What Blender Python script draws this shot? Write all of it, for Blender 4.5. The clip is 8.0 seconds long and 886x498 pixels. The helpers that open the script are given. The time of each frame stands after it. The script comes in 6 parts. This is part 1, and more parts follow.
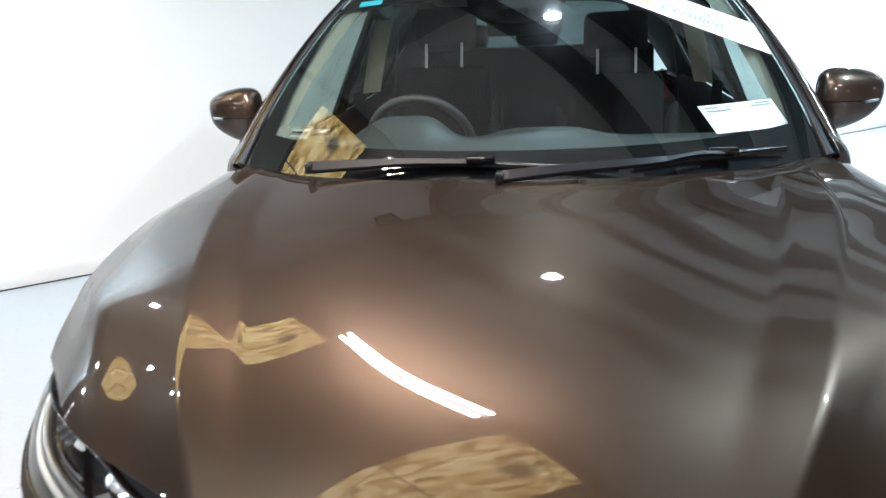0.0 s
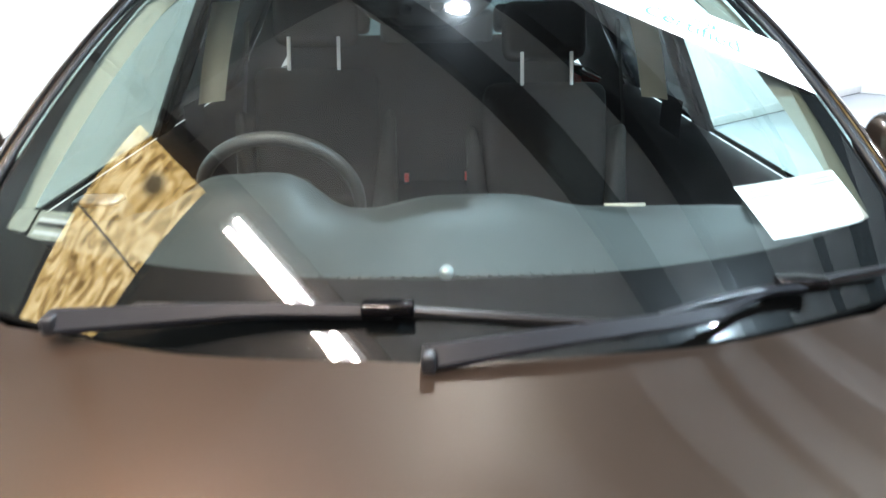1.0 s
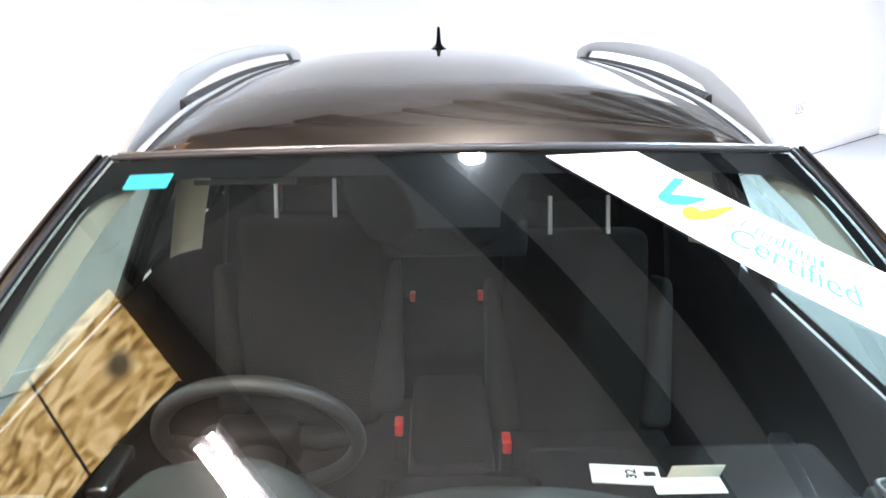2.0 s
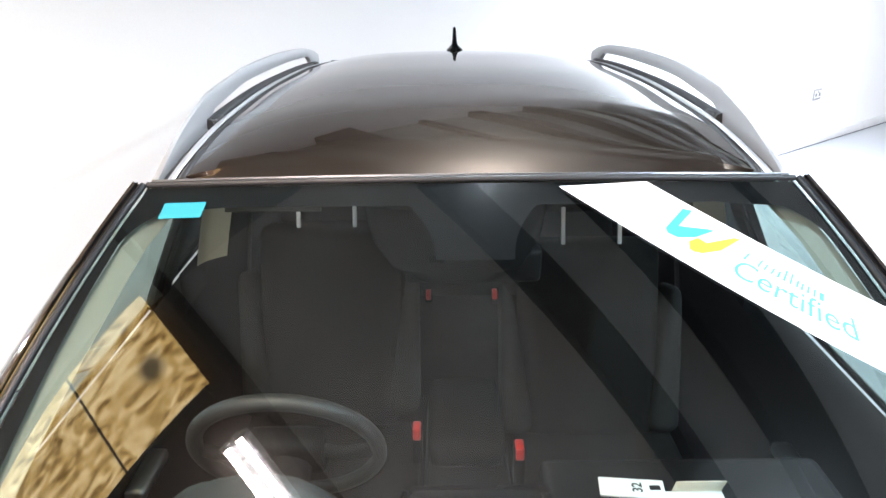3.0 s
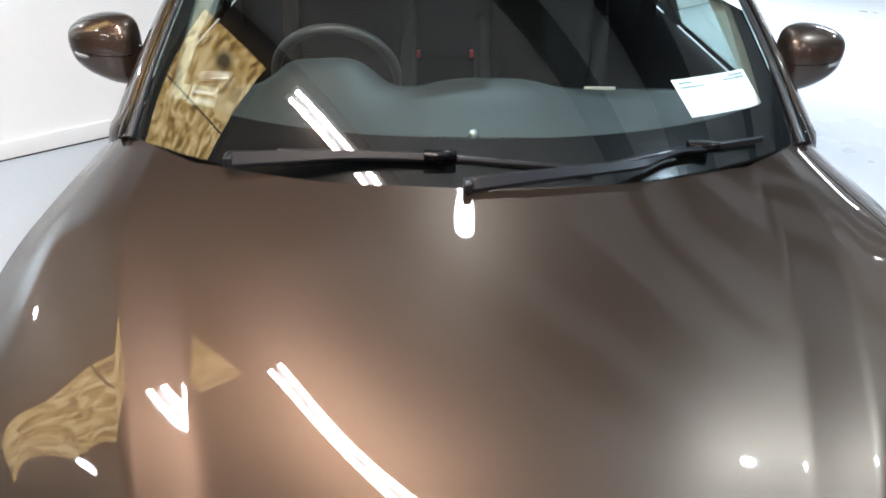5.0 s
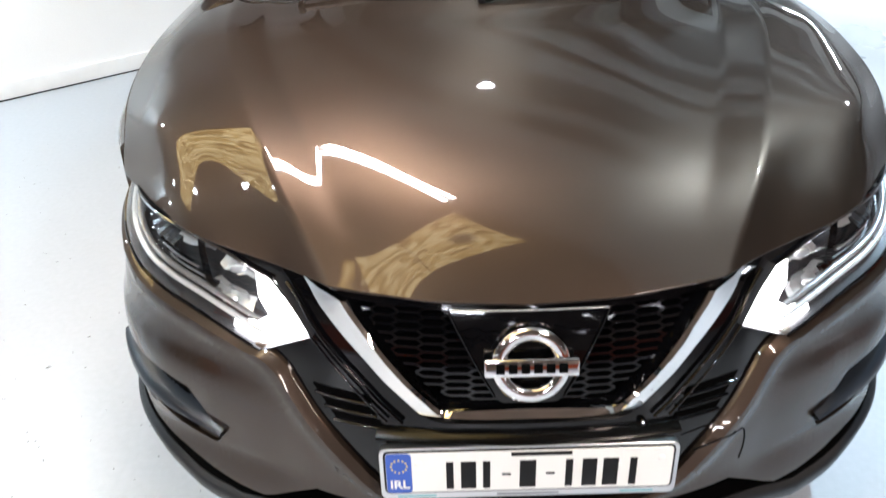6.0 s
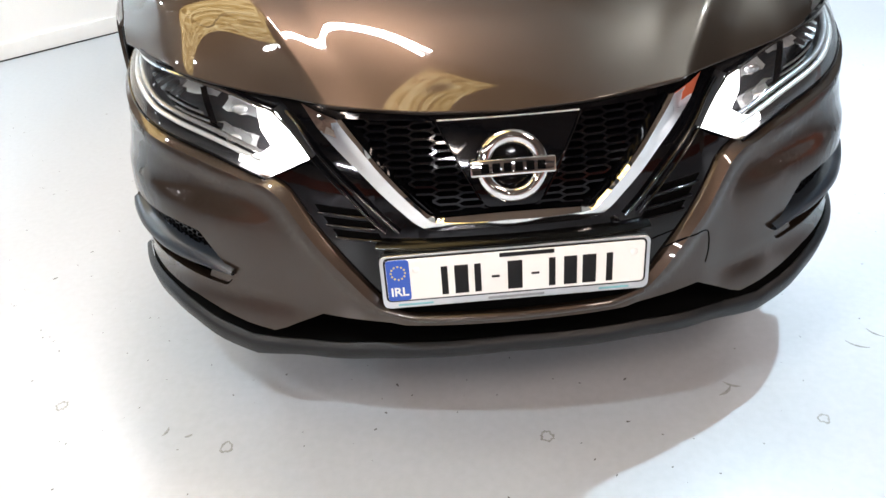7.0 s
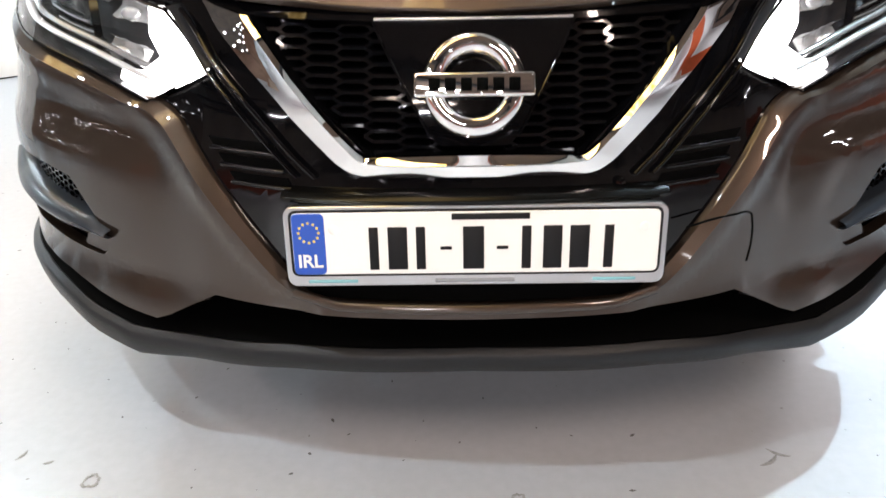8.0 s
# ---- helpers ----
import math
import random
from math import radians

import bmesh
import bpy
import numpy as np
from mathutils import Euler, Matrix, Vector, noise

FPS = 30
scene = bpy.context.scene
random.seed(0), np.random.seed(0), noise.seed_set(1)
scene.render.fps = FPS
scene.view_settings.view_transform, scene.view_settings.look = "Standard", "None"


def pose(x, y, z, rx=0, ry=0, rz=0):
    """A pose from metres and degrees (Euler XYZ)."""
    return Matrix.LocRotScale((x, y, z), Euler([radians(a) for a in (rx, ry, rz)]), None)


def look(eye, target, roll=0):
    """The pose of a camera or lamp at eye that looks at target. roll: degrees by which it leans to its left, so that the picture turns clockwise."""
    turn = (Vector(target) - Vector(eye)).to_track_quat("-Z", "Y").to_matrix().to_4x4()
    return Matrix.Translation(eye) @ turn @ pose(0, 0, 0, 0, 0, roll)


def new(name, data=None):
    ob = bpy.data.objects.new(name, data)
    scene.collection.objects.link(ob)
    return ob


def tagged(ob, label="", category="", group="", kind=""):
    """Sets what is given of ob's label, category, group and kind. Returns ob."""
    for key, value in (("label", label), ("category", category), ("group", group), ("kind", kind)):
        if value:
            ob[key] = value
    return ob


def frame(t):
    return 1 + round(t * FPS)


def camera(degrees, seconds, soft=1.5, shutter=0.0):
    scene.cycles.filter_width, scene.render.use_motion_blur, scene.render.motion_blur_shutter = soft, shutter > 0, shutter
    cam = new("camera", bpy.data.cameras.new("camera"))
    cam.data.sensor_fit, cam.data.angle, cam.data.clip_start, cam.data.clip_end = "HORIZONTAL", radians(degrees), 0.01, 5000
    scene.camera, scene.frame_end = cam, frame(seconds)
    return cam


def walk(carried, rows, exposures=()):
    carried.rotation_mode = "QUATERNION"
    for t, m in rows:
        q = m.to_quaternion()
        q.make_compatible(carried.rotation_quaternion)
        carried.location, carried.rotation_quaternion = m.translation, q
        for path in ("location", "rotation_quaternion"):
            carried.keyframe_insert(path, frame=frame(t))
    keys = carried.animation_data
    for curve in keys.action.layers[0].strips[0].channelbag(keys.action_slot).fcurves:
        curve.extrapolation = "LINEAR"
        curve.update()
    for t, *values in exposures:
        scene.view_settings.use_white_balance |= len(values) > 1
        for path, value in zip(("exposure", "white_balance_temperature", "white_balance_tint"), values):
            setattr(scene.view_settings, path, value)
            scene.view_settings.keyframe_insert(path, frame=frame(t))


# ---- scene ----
cam = camera(65.0, 8.0, shutter=0.25)
PATH = [
    (0, (0.102, -0.527, 1.413), (-0.214, 1.346, 0.787), -2.8),
    (0.5, (0.004, -0.145, 1.428), (-0.157, 1.728, 0.737), -1.0),
    (1, (-0.02, 0.328, 1.485), (0.016, 2.19, 0.758), -0.4),
    (1.2, (-0.029, 0.537, 1.569), (0.005, 2.372, 0.775), 1.4),
    (1.5, (-0.029, 0.659, 1.628), (0.001, 2.504, 0.856), 0.2),
    (1.7, (-0.037, 0.727, 1.7), (-0.004, 2.591, 0.976), 0.6),
    (2, (-0.042, 0.802, 1.784), (-0.01, 2.677, 1.091), -0.5),
    (2.2, (-0.034, 0.822, 1.833), (-0.035, 2.703, 1.155), -2.1),
    (3.3, (-0.06, 0.716, 1.891), (-0.062, 2.544, 1.079), -0.2),
    (3.5, (-0.068, 0.655, 1.858), (-0.061, 2.464, 1.004), 0.1),
    (4, (-0.11, 0.376, 1.778), (-0.022, 2.148, 0.854), 1.3),
    (4.2, (-0.116, 0.273, 1.755), (-0.018, 2.028, 0.802), 1.3),
    (5.3, (-0.136, -0.406, 1.635), (-0.067, 1.275, 0.555), 1.5),
    (5.5, (-0.162, -0.567, 1.592), (-0.079, 1.109, 0.504), 1.0),
    (6, (-0.138, -0.815, 1.530), (-0.143, 0.844, 0.412), -1.7),
    (6.5, (-0.143, -1.021, 1.436), (-0.138, 0.613, 0.282), -2.0),
    (7, (-0.165, -1.098, 1.331), (-0.126, 0.546, 0.192), -4.0),
    (7.5, (-0.062, -1.020, 1.176), (-0.057, 0.693, 0.144), -1.5),
    (8, (-0.028, -0.873, 0.949), (-0.062, 0.903, 0.030), -1.2),
]
walk(cam, [(t, look(eye, target, roll)) for t, eye, target, roll in PATH],
     exposures=[(0, -0.04, 6280, 14), (0.5, 0.15, 6380, 14), (1, 0.74, 6380, 17), (1.5, 0.56, 6600, 22), (2, 0.5, 6620, 23), (3.5, 0.18, 6680, 21), (4.2, 0.10, 6720, 21),
                (5.5, -0.07, 6250, 16), (6, 0.03, 6300, 15), (6.5, 0.03, 6480, 15), (7.5, 0.08, 6600, 17), (8, 0.12, 6640, 17)])

# ---------------------------------------------------------------- world, lamps
world = bpy.data.worlds.new("world")
scene.world = world
world.use_nodes = True
world.node_tree.nodes["Background"].inputs[0].default_value = (0.9, 0.95, 1.0, 1)
world.node_tree.nodes["Background"].inputs[1].default_value = 0.0

# The hall is turned against the car: A runs along the back wall, B from it towards the camera.
CORNER = Vector((5.80, 9.72, 0))
A = Vector((-0.7946, -0.6071, 0))
B = Vector((0.6071, -0.7946, 0))
HALL_L, HALL_W, HALL_H = 24.0, 19.0, 2.86


def hall(a, b, z=0.0):
    return CORNER + A * a + B * b + Vector((0, 0, z))


# ---------------------------------------------------------------- materials


def mat(name, color=(0.5, 0.5, 0.5), rough=0.5, metal=0.0, coat=0.0, coat_rough=0.03, grain=0.0, grain_scale=300.0,
        bump=0.0, stain=0.0, stain_scale=3.0, emit=None, spec=0.5, rough_var=0.0):
    """A surface with variation at two scales: fine grain and broad stains, and a fine relief."""
    m = bpy.data.materials.new(name)
    m.use_nodes = True
    nt = m.node_tree
    p = nt.nodes["Principled BSDF"]
    p.inputs["Base Color"].default_value = (*color, 1)
    p.inputs["Roughness"].default_value = rough
    p.inputs["Metallic"].default_value = metal
    p.inputs["Coat Weight"].default_value = coat
    p.inputs["Coat Roughness"].default_value = coat_rough
    p.inputs["Specular IOR Level"].default_value = spec
    if emit:
        p.inputs["Emission Color"].default_value = (*emit[0], 1)
        p.inputs["Emission Strength"].default_value = emit[1]
    if grain or bump or stain or rough_var:
        tc = nt.nodes.new("ShaderNodeTexCoord")
        fine = nt.nodes.new("ShaderNodeTexNoise")
        fine.inputs["Scale"].default_value = grain_scale
        fine.inputs["Detail"].default_value = 3
        nt.links.new(tc.outputs["Object"], fine.inputs["Vector"])
        broad = nt.nodes.new("ShaderNodeTexNoise")
        broad.inputs["Scale"].default_value = stain_scale
        broad.inputs["Detail"].default_value = 5
        nt.links.new(tc.outputs["Object"], broad.inputs["Vector"])
        last = None
        for node, amount in ((fine, grain), (broad, stain)):
            if not amount:
                continue
            ramp = nt.nodes.new("ShaderNodeMapRange")
            ramp.inputs["From Min"].default_value, ramp.inputs["From Max"].default_value = 0.3, 0.7
            ramp.inputs["To Min"].default_value, ramp.inputs["To Max"].default_value = 1 - amount, 1 + amount
            nt.links.new(node.outputs["Fac"], ramp.inputs["Value"])
            mix = nt.nodes.new("ShaderNodeVectorMath")
            mix.operation = "SCALE"
            mix.inputs[0].default_value = color
            if last:
                nt.links.new(last, mix.inputs[0])
            nt.links.new(ramp.outputs["Result"], mix.inputs["Scale"])
            last = mix.outputs[0]
        if last:
            nt.links.new(last, p.inputs["Base Color"])
        if bump:
            b = nt.nodes.new("ShaderNodeBump")
            b.inputs["Strength"].default_value = bump
            b.inputs["Distance"].default_value = 0.002
            nt.links.new(fine.outputs["Fac"], b.inputs["Height"])
            nt.links.new(b.outputs["Normal"], p.inputs["Normal"])
        if rough_var:
            rr = nt.nodes.new("ShaderNodeMapRange")
            rr.inputs["From Min"].default_value, rr.inputs["From Max"].default_value = 0.3, 0.7
            rr.inputs["To Min"].default_value = max(0.0, rough - rough_var)
            rr.inputs["To Max"].default_value = rough + rough_var
            nt.links.new(broad.outputs["Fac"], rr.inputs["Value"])
            nt.links.new(rr.outputs["Result"], p.inputs["Roughness"])
    return m


def glass_mat(name, tint, ior=1.5, rough=0.0, film=0.0):
    """Clear sheet: what passes is tinted, what is mirrored follows Fresnel."""
    m = bpy.data.materials.new(name)
    m.use_nodes = True
    nt = m.node_tree
    nt.nodes.clear()
    out = nt.nodes.new("ShaderNodeOutputMaterial")
    tr = nt.nodes.new("ShaderNodeBsdfTransparent")
    tr.inputs[0].default_value = (*tint, 1)
    gl = nt.nodes.new("ShaderNodeBsdfGlossy")
    gl.inputs["Roughness"].default_value = rough
    lw = nt.nodes.new("ShaderNodeLayerWeight")
    lw.inputs[0].default_value = 0.5
    pw = nt.nodes.new("ShaderNodeMath")
    pw.operation = "POWER"
    pw.inputs[1].default_value = 5.0
    nt.links.new(lw.outputs["Facing"], pw.inputs[0])
    f0 = ((ior - 1) / (ior + 1)) ** 2 * 1.9
    fr = nt.nodes.new("ShaderNodeMath")
    fr.operation = "MULTIPLY_ADD"
    fr.inputs[1].default_value, fr.inputs[2].default_value = 1 - f0, f0
    nt.links.new(pw.outputs[0], fr.inputs[0])
    mx = nt.nodes.new("ShaderNodeMixShader")
    nt.links.new(fr.outputs[0], mx.inputs[0])
    nt.links.new(tr.outputs[0], mx.inputs[1])
    nt.links.new(gl.outputs[0], mx.inputs[2])
    nt.links.new(mx.outputs[0], out.inputs[0])
    if film:
        # a thin film of dust: a faint sheen, wide and narrow, round the lamps' reflections
        last = mx
        for strength, spread in ((film, 0.36), (film * 1.4, 0.145)):
            haze = nt.nodes.new("ShaderNodeBsdfGlossy")
            haze.inputs["Color"].default_value = (strength, strength, strength, 1)
            haze.inputs["Roughness"].default_value = spread
            add = nt.nodes.new("ShaderNodeAddShader")
            nt.links.new(last.outputs[0], add.inputs[0])
            nt.links.new(haze.outputs[0], add.inputs[1])
            last = add
        nt.links.new(last.outputs[0], out.inputs[0])
    return m


PAINT = mat("brown_metallic_paint", (0.0500, 0.0345, 0.0255), 0.40, 0.85, coat=1.0, coat_rough=0.015, grain=0.10, grain_scale=1800)
PAINT.node_tree.nodes["Principled BSDF"].inputs["Specular Tint"].default_value = (0.29, 0.305, 0.315, 1)  # flakes stay dark at grazing angles
GLOSS_BLACK = mat("gloss_black_plastic", (0.002, 0.002, 0.0025), 0.05, spec=0.38)
MATT_BLACK = mat("grained_black_plastic", (0.0055, 0.0065, 0.008), 0.42, spec=0.35, grain=0.15, grain_scale=700, bump=0.25, stain=0.12)
# black plastic, so dark and dull that recesses carry their deep shade as colour
DEEP_BLACK = mat("black_plastic_and_void_shade", (0.0012, 0.0012, 0.0012), 0.8, spec=0.03)
RUBBER = mat("black_rubber", (0.015, 0.015, 0.016), 0.55, grain=0.2, grain_scale=400, bump=0.1)
WIPER_ARM = mat("slate_wiper_arm", (0.0085, 0.0092, 0.012), 0.42, grain=0.08, grain_scale=500, stain=0.12, spec=0.14)
WIPER_GREY = mat("wiper_satin_black", (0.010, 0.0105, 0.012), 0.30, grain=0.1, grain_scale=500, stain=0.15, spec=0.25)
CHROME = mat("chrome", (0.88, 0.875, 0.87), 0.012, 1.0, stain=0.03, rough_var=0.008)
SATIN = mat("satin_silver", (0.62, 0.63, 0.64), 0.28, 1.0, stain=0.05)
LENS = glass_mat("clear_lens", (0.97, 0.98, 0.98), 1.45)
SCREEN = glass_mat("tinted_windscreen", (0.56, 0.66, 0.645), 1.52, film=0.0013)
SIDE_GLASS = glass_mat("green_side_glass", (0.70, 0.82, 0.78), 1.5)
PRIVACY = glass_mat("dark_rear_glass", (0.035, 0.042, 0.042), 1.5)
REAR_GLASS = glass_mat("rear_window_glass", (0.17, 0.23, 0.23), 1.5)
FRIT = mat("black_ceramic_border", (0.004, 0.004, 0.0045), 0.8, spec=0.05)
REFLECTOR = mat("lamp_reflector", (0.75, 0.76, 0.78), 0.12, 1.0, rough_var=0.06)
LAMP_GREY = mat("lamp_housing_grey", (0.30, 0.30, 0.31), 0.22, 0.6, stain=0.2)
SMOKED = mat("smoked_lamp_plastic", (0.07, 0.07, 0.075), 0.2, 0.5, stain=0.15)
DRL = mat("daylight_lamp_glow", (1, 1, 1), 0.3, emit=((1.0, 0.99, 0.97), 16.0))
RAIL = mat("pale_satin_rail", (0.55, 0.55, 0.56), 0.42, 0.75, stain=0.05)
POST = mat("headrest_steel", (0.85, 0.85, 0.86), 0.45, 0.3)
SLAT_BLUE = mat("satin_slate_plastic", (0.014, 0.018, 0.024), 0.30, grain=0.1, grain_scale=600, bump=0.1)
FABRIC = mat("charcoal_seat_fabric", (0.0095, 0.0087, 0.0082), 0.95, stain=0.3, stain_scale=5, spec=0.08)
FABRIC_LIGHT = mat("grey_seat_bolster_fabric", (0.019, 0.019, 0.0185), 0.9, stain=0.15, spec=0.1)
DASH = mat("grained_dashboard_vinyl", (0.0180, 0.0214, 0.0212), 0.55, grain=0.08, grain_scale=420, bump=0.06, stain=0.10)
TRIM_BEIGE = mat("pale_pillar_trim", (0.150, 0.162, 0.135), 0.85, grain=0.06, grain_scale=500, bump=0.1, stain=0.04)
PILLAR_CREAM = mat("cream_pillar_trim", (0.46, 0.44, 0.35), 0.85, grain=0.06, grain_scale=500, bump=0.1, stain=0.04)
HEADLINING = mat("pale_headlining", (0.52, 0.50, 0.44), 0.95, grain=0.08, grain_scale=700, bump=0.2)
DOOR_TRIM = mat("black_door_trim", (0.005, 0.0052, 0.0055), 0.6, spec=0.15, grain=0.2, grain_scale=400, bump=0.3)
RED = mat("red_buckle", (0.55, 0.03, 0.02), 0.4)
PAPER = mat("white_card", (0.80, 0.80, 0.78), 0.6, stain=0.02)
DISC = mat("faded_disc_paper", (0.11, 0.12, 0.10), 0.6, stain=0.12, stain_scale=60)
INK = mat("dark_ink", (0.008, 0.008, 0.009), 0.6, spec=0.2)
INK_GREY = mat("grey_ink", (0.25, 0.26, 0.27), 0.6)
PLATE_WHITE = mat("plate_white", (0.82, 0.81, 0.77), 0.35, stain=0.03, coat=0.3)
PLATE_BLUE = mat("plate_blue", (0.012, 0.075, 0.42), 0.35, coat=0.3)
GOLD = mat("plate_gold", (0.75, 0.55, 0.08), 0.4)
CYAN = mat("cyan_print", (0.010, 0.21, 0.27), 0.5, stain=0.06)
TICK = mat("cyan_tick_print", (0.02, 0.42, 0.52), 0.5)
PRINT_CYAN = mat("cyan_letter_print", (0.05, 0.42, 0.48), 0.5)
PALE_CYAN = mat("pale_cyan_print", (0.20, 0.45, 0.49), 0.5)
YELLOW = mat("yellow_print", (0.60, 0.52, 0.03), 0.5)
BANNER = mat("white_vinyl", (0.84, 0.84, 0.83), 0.45, stain=0.02)
TYRE = mat("tyre_rubber", (0.018, 0.018, 0.018), 0.8, grain=0.2, grain_scale=200, bump=0.3)
ALLOY = mat("alloy_rim", (0.45, 0.46, 0.47), 0.3, 1.0, stain=0.1)
TAIL_RED = mat("red_tail_lens", (0.35, 0.01, 0.01), 0.1, coat=1.0)
WALL = mat("white_wall_paint", (0.87, 0.87, 0.865), 0.75, grain=0.015, grain_scale=160, stain=0.02, stain_scale=0.8, bump=0.05)
SKIRT = mat("white_skirting_gloss", (0.80, 0.80, 0.79), 0.4, stain=0.05, stain_scale=6)
SOCKET = mat("brushed_steel_plate", (0.42, 0.42, 0.42), 0.35, 0.8, stain=0.1)
FRONT_WALL = mat("beige_block_wall", (0.56, 0.44, 0.35), 0.8, grain=0.1, grain_scale=12, stain=0.25, stain_scale=0.7)
BAY_WALL = mat("brown_block_wall", (0.34, 0.20, 0.14), 0.8, grain=0.1, grain_scale=12, stain=0.25, stain_scale=0.7)
BAND = mat("orange_red_wall_band", (0.55, 0.10, 0.03), 0.6, stain=0.1)
CEILING = mat("grey_ceiling_sheet", (0.58, 0.58, 0.545), 0.8, stain=0.2, stain_scale=1.5)
DARK_CEILING = mat("brown_board_ceiling", (0.115, 0.075, 0.050), 0.7, stain=0.3, stain_scale=1.2)
# pale cloth with the shade under the roof put into its colour
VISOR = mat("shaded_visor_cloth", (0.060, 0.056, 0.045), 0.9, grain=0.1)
SILVERED = mat("silvered_lamp_plastic", (0.50, 0.51, 0.52), 0.25, 0.4, rough_var=0.1)
VENT_GREY = mat("dark_vent_grey", (0.011, 0.012, 0.012), 0.6)
DASH_EDGE = mat("pale_dash_edge", (0.13, 0.14, 0.115), 0.7, grain=0.1, grain_scale=400)
LEDGE = mat("satin_black_ledge", (0.0015, 0.0015, 0.0015), 0.18, spec=0.2)
TRIM_GREY = mat("dull_grey_trim", (0.10, 0.10, 0.105), 0.35, 0.5)
GREY_BOARD = mat("grey_board_ceiling", (0.25, 0.275, 0.255), 0.7, stain=0.25, stain_scale=1.2)
RAFTER = mat("brown_rafter", (0.06, 0.045, 0.03), 0.7, stain=0.2)
STEEL = mat("dark_roof_steel", (0.010, 0.010, 0.011), 0.6, stain=0.2)


def floor_mat():
    """Pale grey painted concrete: broad mottling, worn specks and a soft sheen."""
    m = mat("painted_concrete", (0.425, 0.44, 0.465), 0.34, grain=0.03, grain_scale=45, stain=0.05, stain_scale=0.9, bump=0.04, rough_var=0.08)
    nt = m.node_tree
    p = nt.nodes["Principled BSDF"]
    tc = [n for n in nt.nodes if n.type == "TEX_COORD"][0]
    base = p.inputs["Base Color"].links[0].from_socket
    warp = nt.nodes.new("ShaderNodeTexNoise")
    warp.inputs["Scale"].default_value = 26
    warp.inputs["Detail"].default_value = 6
    nt.links.new(tc.outputs["Object"], warp.inputs["Vector"])
    cut = nt.nodes.new("ShaderNodeMapRange")
    cut.inputs["From Min"].default_value, cut.inputs["From Max"].default_value = 0.735, 0.765
    nt.links.new(warp.outputs["Fac"], cut.inputs["Value"])
    mx = nt.nodes.new("ShaderNodeMix")
    mx.data_type = "RGBA"
    nt.links.new(cut.outputs["Result"], mx.inputs["Factor"])
    nt.links.new(base, mx.inputs["A"])
    mx.inputs["B"].default_value = (0.20, 0.195, 0.18, 1)
    nt.links.new(mx.outputs["Result"], p.inputs["Base Color"])
    return m


FLOOR = floor_mat()

# ---------------------------------------------------------------- mesh helpers


def part(name, data, material, parent, label=""):
    """Links a bmesh or a mesh as one part under a thing or a part."""
    if isinstance(data, bmesh.types.BMesh):
        me = bpy.data.meshes.new(name)
        data.to_mesh(me)
        data.free()
    else:
        me = data
    if material and not me.materials:
        me.materials.append(material)
    ob = new(name, me)
    ob.parent = parent
    if label:
        ob["label"] = label
    return ob


def thing(name, label, category, group="", data=None, material=None, kind=""):
    if data is None:
        ob = new(name)
    else:
        ob = part(name, data, material, None)
    return tagged(ob, label, category, group, kind)


def smooth(me, angle=40):
    me.polygons.foreach_set("use_smooth", [True] * len(me.polygons))
    me.set_sharp_from_angle(angle=radians(angle))
    return me


def mesh(name, verts, faces, angle=40):
    me = bpy.data.meshes.new(name)
    me.from_pydata([tuple(v) for v in verts], [], faces)
    me.update()
    return smooth(me, angle)


def flipped(me, name):
    """The mirror image of a mesh across the car's middle plane."""
    verts = [(-v.co.x, v.co.y, v.co.z) for v in me.vertices]
    faces = [tuple(reversed(p.vertices)) for p in me.polygons]
    out = mesh(name, verts, faces)
    for m in me.materials:
        out.materials.append(m)
    return out


def grid_mesh(name, g, angle=40, flip=False, wrap=False):
    g = np.asarray(g, float)
    n, k = g.shape[:2]
    faces = []
    for i in range(n - 1):
        for j in range(k if wrap else k - 1):
            q = (i * k + j, i * k + (j + 1) % k, (i + 1) * k + (j + 1) % k, (i + 1) * k + j)
            faces.append(q[::-1] if flip else q)
    return mesh(name, g.reshape(-1, 3), faces, angle)


def bm_box(x0, x1, y0, y1, z0, z1, bevel=0.0, segments=2):
    bm = bmesh.new()
    bmesh.ops.create_cube(bm, size=1)
    for v in bm.verts:
        v.co = Vector(((x0 + x1) / 2 + v.co.x * (x1 - x0), (y0 + y1) / 2 + v.co.y * (y1 - y0), (z0 + z1) / 2 + v.co.z * (z1 - z0)))
    if bevel:
        bmesh.ops.bevel(bm, geom=bm.edges[:], offset=bevel, segments=segments, profile=0.6, affect="EDGES", clamp_overlap=True)
        for f in bm.faces:
            f.smooth = True
    return bm


def bm_turn(bm, m):
    bmesh.ops.transform(bm, matrix=m, verts=bm.verts[:])
    return bm


